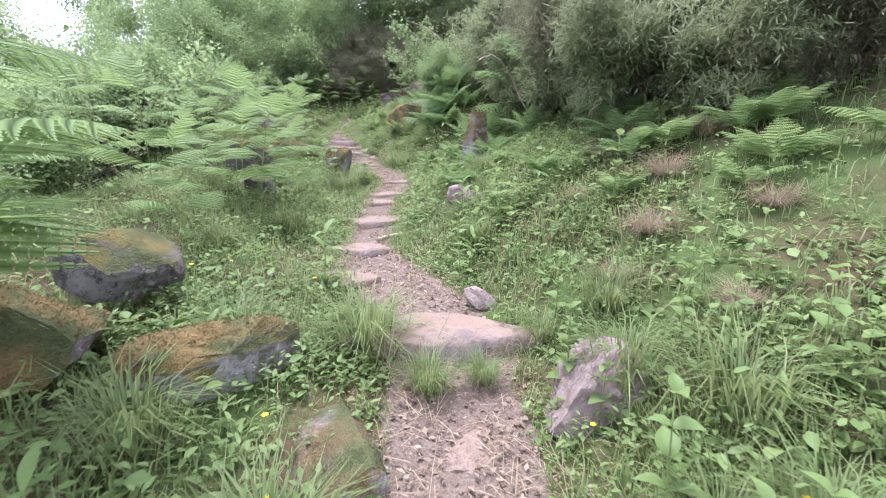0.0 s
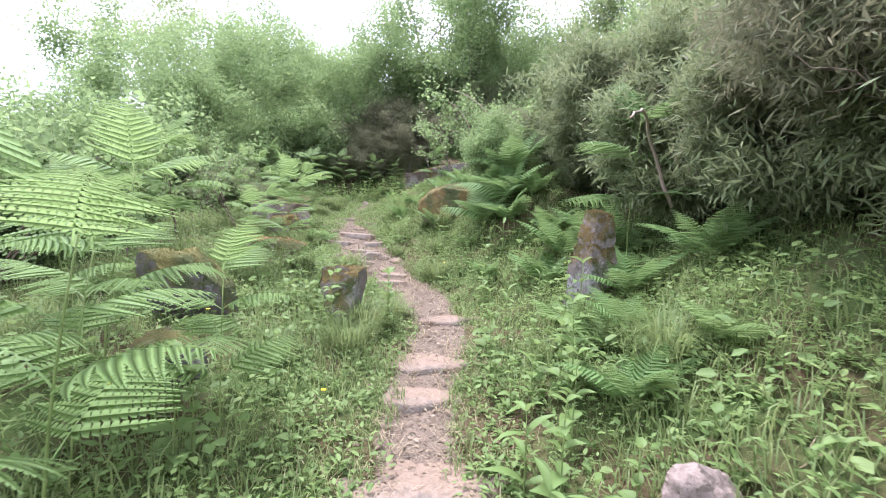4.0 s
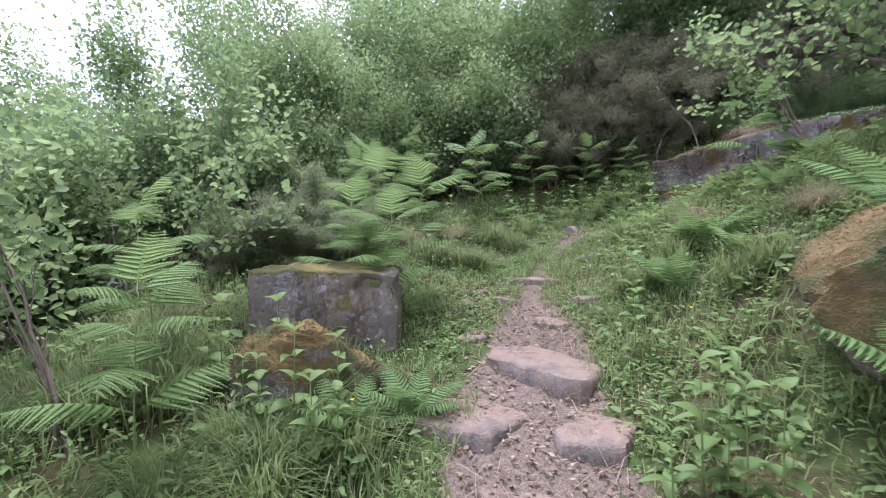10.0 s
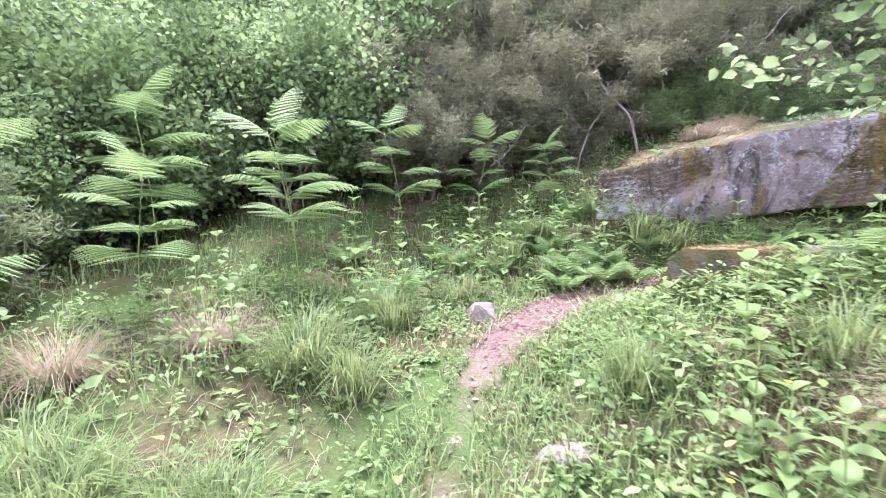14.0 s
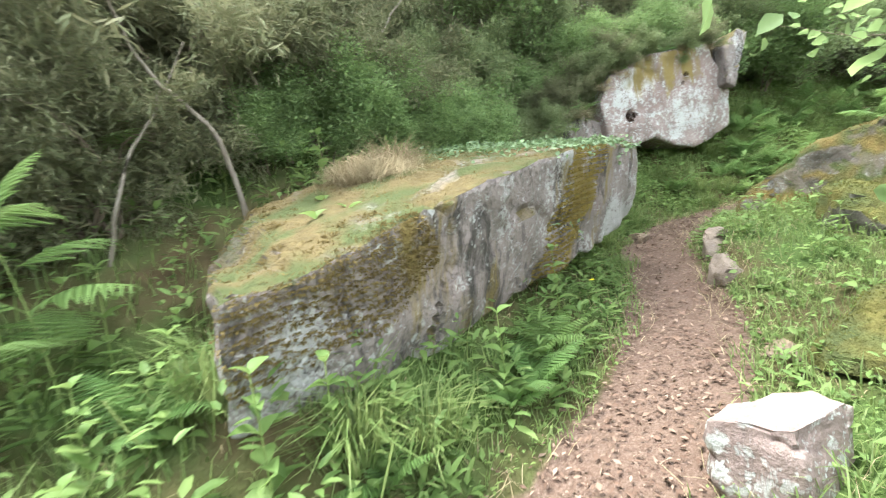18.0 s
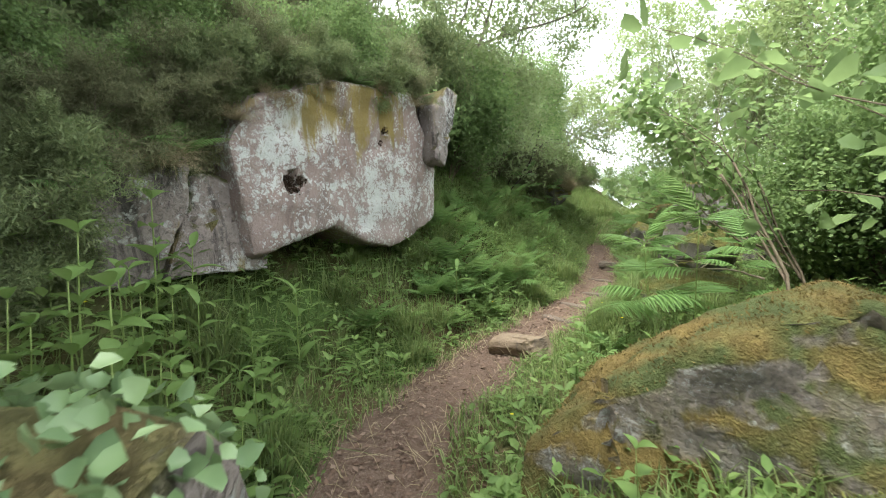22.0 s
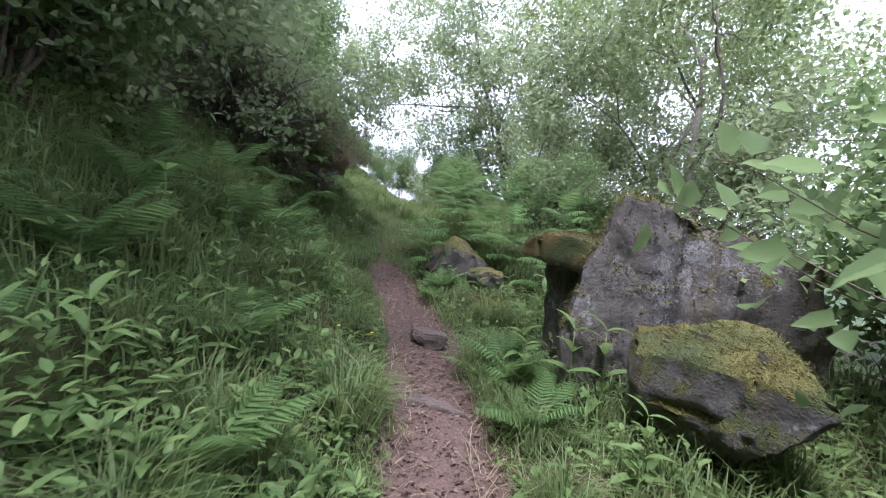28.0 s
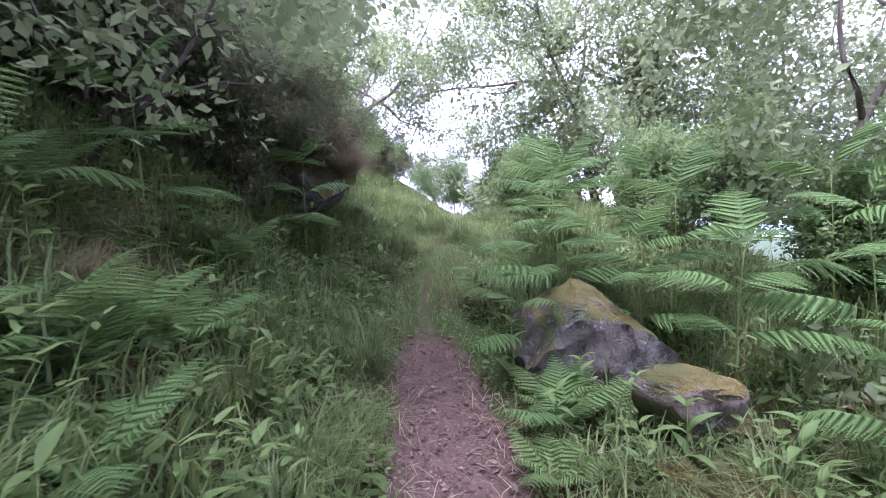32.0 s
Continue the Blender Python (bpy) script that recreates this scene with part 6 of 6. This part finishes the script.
v, f = small_leaves(p - q * 0.004, q + rng.normal(0, 0.7, (n, 3)), rng.normal(0, 1, (n, 3)), rng.uniform(0.008, 0.022, n), rng.uniform(0.003, 0.009, n))
thing("moss", "patchy moss and dry litter on the block", "moss", data=bulk("moss", v, f, MOSS_BROWN), kind="stuff")


# brown moss down the near end of the block's front
a, b = on_top(block_rock, 330000, 9, -0.6)
front = (b[:, 1] < -0.35) & (a[:, 0] + 0.5 * wave(a[:, 0], a[:, 2], 2.2, 2.0) < 0.45) & (a[:, 2] + 0.12 * wave(a[:, 0], a[:, 2], 4.0, 1.0) > 3.42 + 0.3 * a[:, 0])
p, q = a[front], b[front]
n = len(p)
v, f = small_leaves(p - q * 0.004, q + rng.normal(0, 0.6, (n, 3)) + [0, 0, -0.4], rng.normal(0, 1, (n, 3)), rng.uniform(0.009, 0.026, n), rng.uniform(0.004, 0.009, n))
thing("moss", "thick brown moss hanging down the block's front", "moss", data=bulk("moss", v, f, MOSS_BROWN), kind="stuff")


ochre = (b[:, 1] < -0.3) & (np.abs(a[:, 0] - 1.85 - 0.55 * (a[:, 2] - 3.6) + 0.12 * wave(a[:, 0], a[:, 2], 3.0, 4.0)) < 0.3 + 0.1 * wave(a[:, 0], a[:, 2], 5.0, 2.0))
p, q = a[ochre], b[ochre]
n = len(p)
v, f = small_leaves(p - q * 0.004, q + rng.normal(0, 0.6, (n, 3)) + [0, 0, -0.4], rng.normal(0, 1, (n, 3)), rng.uniform(0.008, 0.022, n), rng.uniform(0.004, 0.008, n))
thing("moss", "ochre moss running down the middle of the block", "moss", data=bulk("moss", v, f, MOSS_OCHRE), kind="stuff")


# ---- dead wood ----
def stick(label, points, radius, name="dead_branch"):
    p = curve_through(points, 5)
    ob = thing(name, label, "branch", data=bulk(name, *tube(p + rng.normal(0, 0.006, p.shape), np.linspace(radius, radius * 0.35, len(p)), 6), DEADWOOD, True))
    return ob


stick("bare grey branch lying on the mossy boulder", [(7.3, 15.6, 3.84), (7.7, 15.75, 3.9), (8.1, 15.95, 3.88)], 0.014)
stick("bare dead branch reaching out of the bank", [(1.9, 16.0, 3.2), (1.3, 15.9, 4.2), (0.9, 15.7, 4.9), (0.3, 15.5, 5.2)], 0.025)
stick("bare dead branch reaching out of the bank", [(2.3, 15.5, 3.6), (1.4, 15.2, 4.9), (0.5, 15.0, 5.3)], 0.022)
stick("grey dead branch tangled in the heath", [(2.3, 8.2, 2.2), (1.9, 7.9, 2.75), (1.5, 7.3, 2.9), (1.2, 6.9, 2.75)], 0.02)
stick("leaning dead stem behind the block", [(1.0, 20.9, 3.9), (0.8, 21.0, 4.8), (0.5, 21.2, 5.8)], 0.03)
for x, y, lean, tall, rad in ((0.3, 20.6, -0.7, 1.3, 0.02), (-0.5, 20.7, 0.5, 1.2, 0.014), (1.2, 20.9, 0.9, 1.4, 0.02), (-1.9, 20.3, 0.7, 1.0, 0.012)):
    g0 = ground_z(x, y)
    stick("bare tan stem leaning through the heath", [(x, y, g0 - 0.05), (x + lean * 0.25, y - 0.15, g0 + tall * 0.4), (x + lean * 0.7, y - 0.1, g0 + tall * 0.7), (x + lean, y - 0.3, g0 + tall)], rad).data.materials[0] = BARK
for pts, rad in (([(14.3, 17.5, 5.1), (14.2, 17.1, 5.6), (14.35, 16.7, 5.85), (15.0, 16.2, 6.05)], 0.02), ([(14.2, 17.1, 5.6), (14.4, 16.7, 6.3), (14.5, 16.5, 7.1)], 0.02), ([(14.4, 16.7, 6.3), (14.9, 16.2, 6.7), (15.5, 15.7, 6.8)], 0.014), ([(15.2, 17.4, 5.3), (15.3, 17.0, 6.2), (15.6, 16.4, 7.2)], 0.02)):
    ob = stick("dark bare branch reaching out over the bank", pts, rad)
    ob.data.materials[0] = DARK_BARK
for pts, rad in (([(7.3, 16.45, 3.93), (7.7, 16.3, 3.98), (8.2, 16.25, 3.97)], 0.008), ([(7.5, 15.95, 3.97), (7.9, 16.2, 3.99), (8.25, 16.35, 3.94)], 0.007), ([(7.35, 16.2, 3.95), (7.6, 16.0, 3.99), (8.0, 15.9, 3.98)], 0.006)):
    stick("thin dead twig lying on the mossy boulder", pts, rad)
stick("short length of bare wood lying across the path", [(-0.2, 4.84, 0.56), (0.0, 4.96, 0.58), (0.2, 5.08, 0.6)], 0.022)
root = thing("mossy_root", "brown mossy root hanging beside the crag", "root")
for k, pts in enumerate(([(8.35, 19.2, 4.7), (8.3, 19.2, 5.1), (8.25, 19.25, 5.7), (8.5, 19.6, 6.6)], [(8.45, 19.3, 4.75), (8.5, 19.3, 5.2), (8.4, 19.4, 6.0)])):
    part("strand", bulk("strand", *tube(curve_through(pts, 6) + rng.normal(0, 0.012, (19 if k == 0 else 13, 3)), np.linspace(0.03, 0.06, 19 if k == 0 else 13), 8), MOSSY_BARK, True), root)
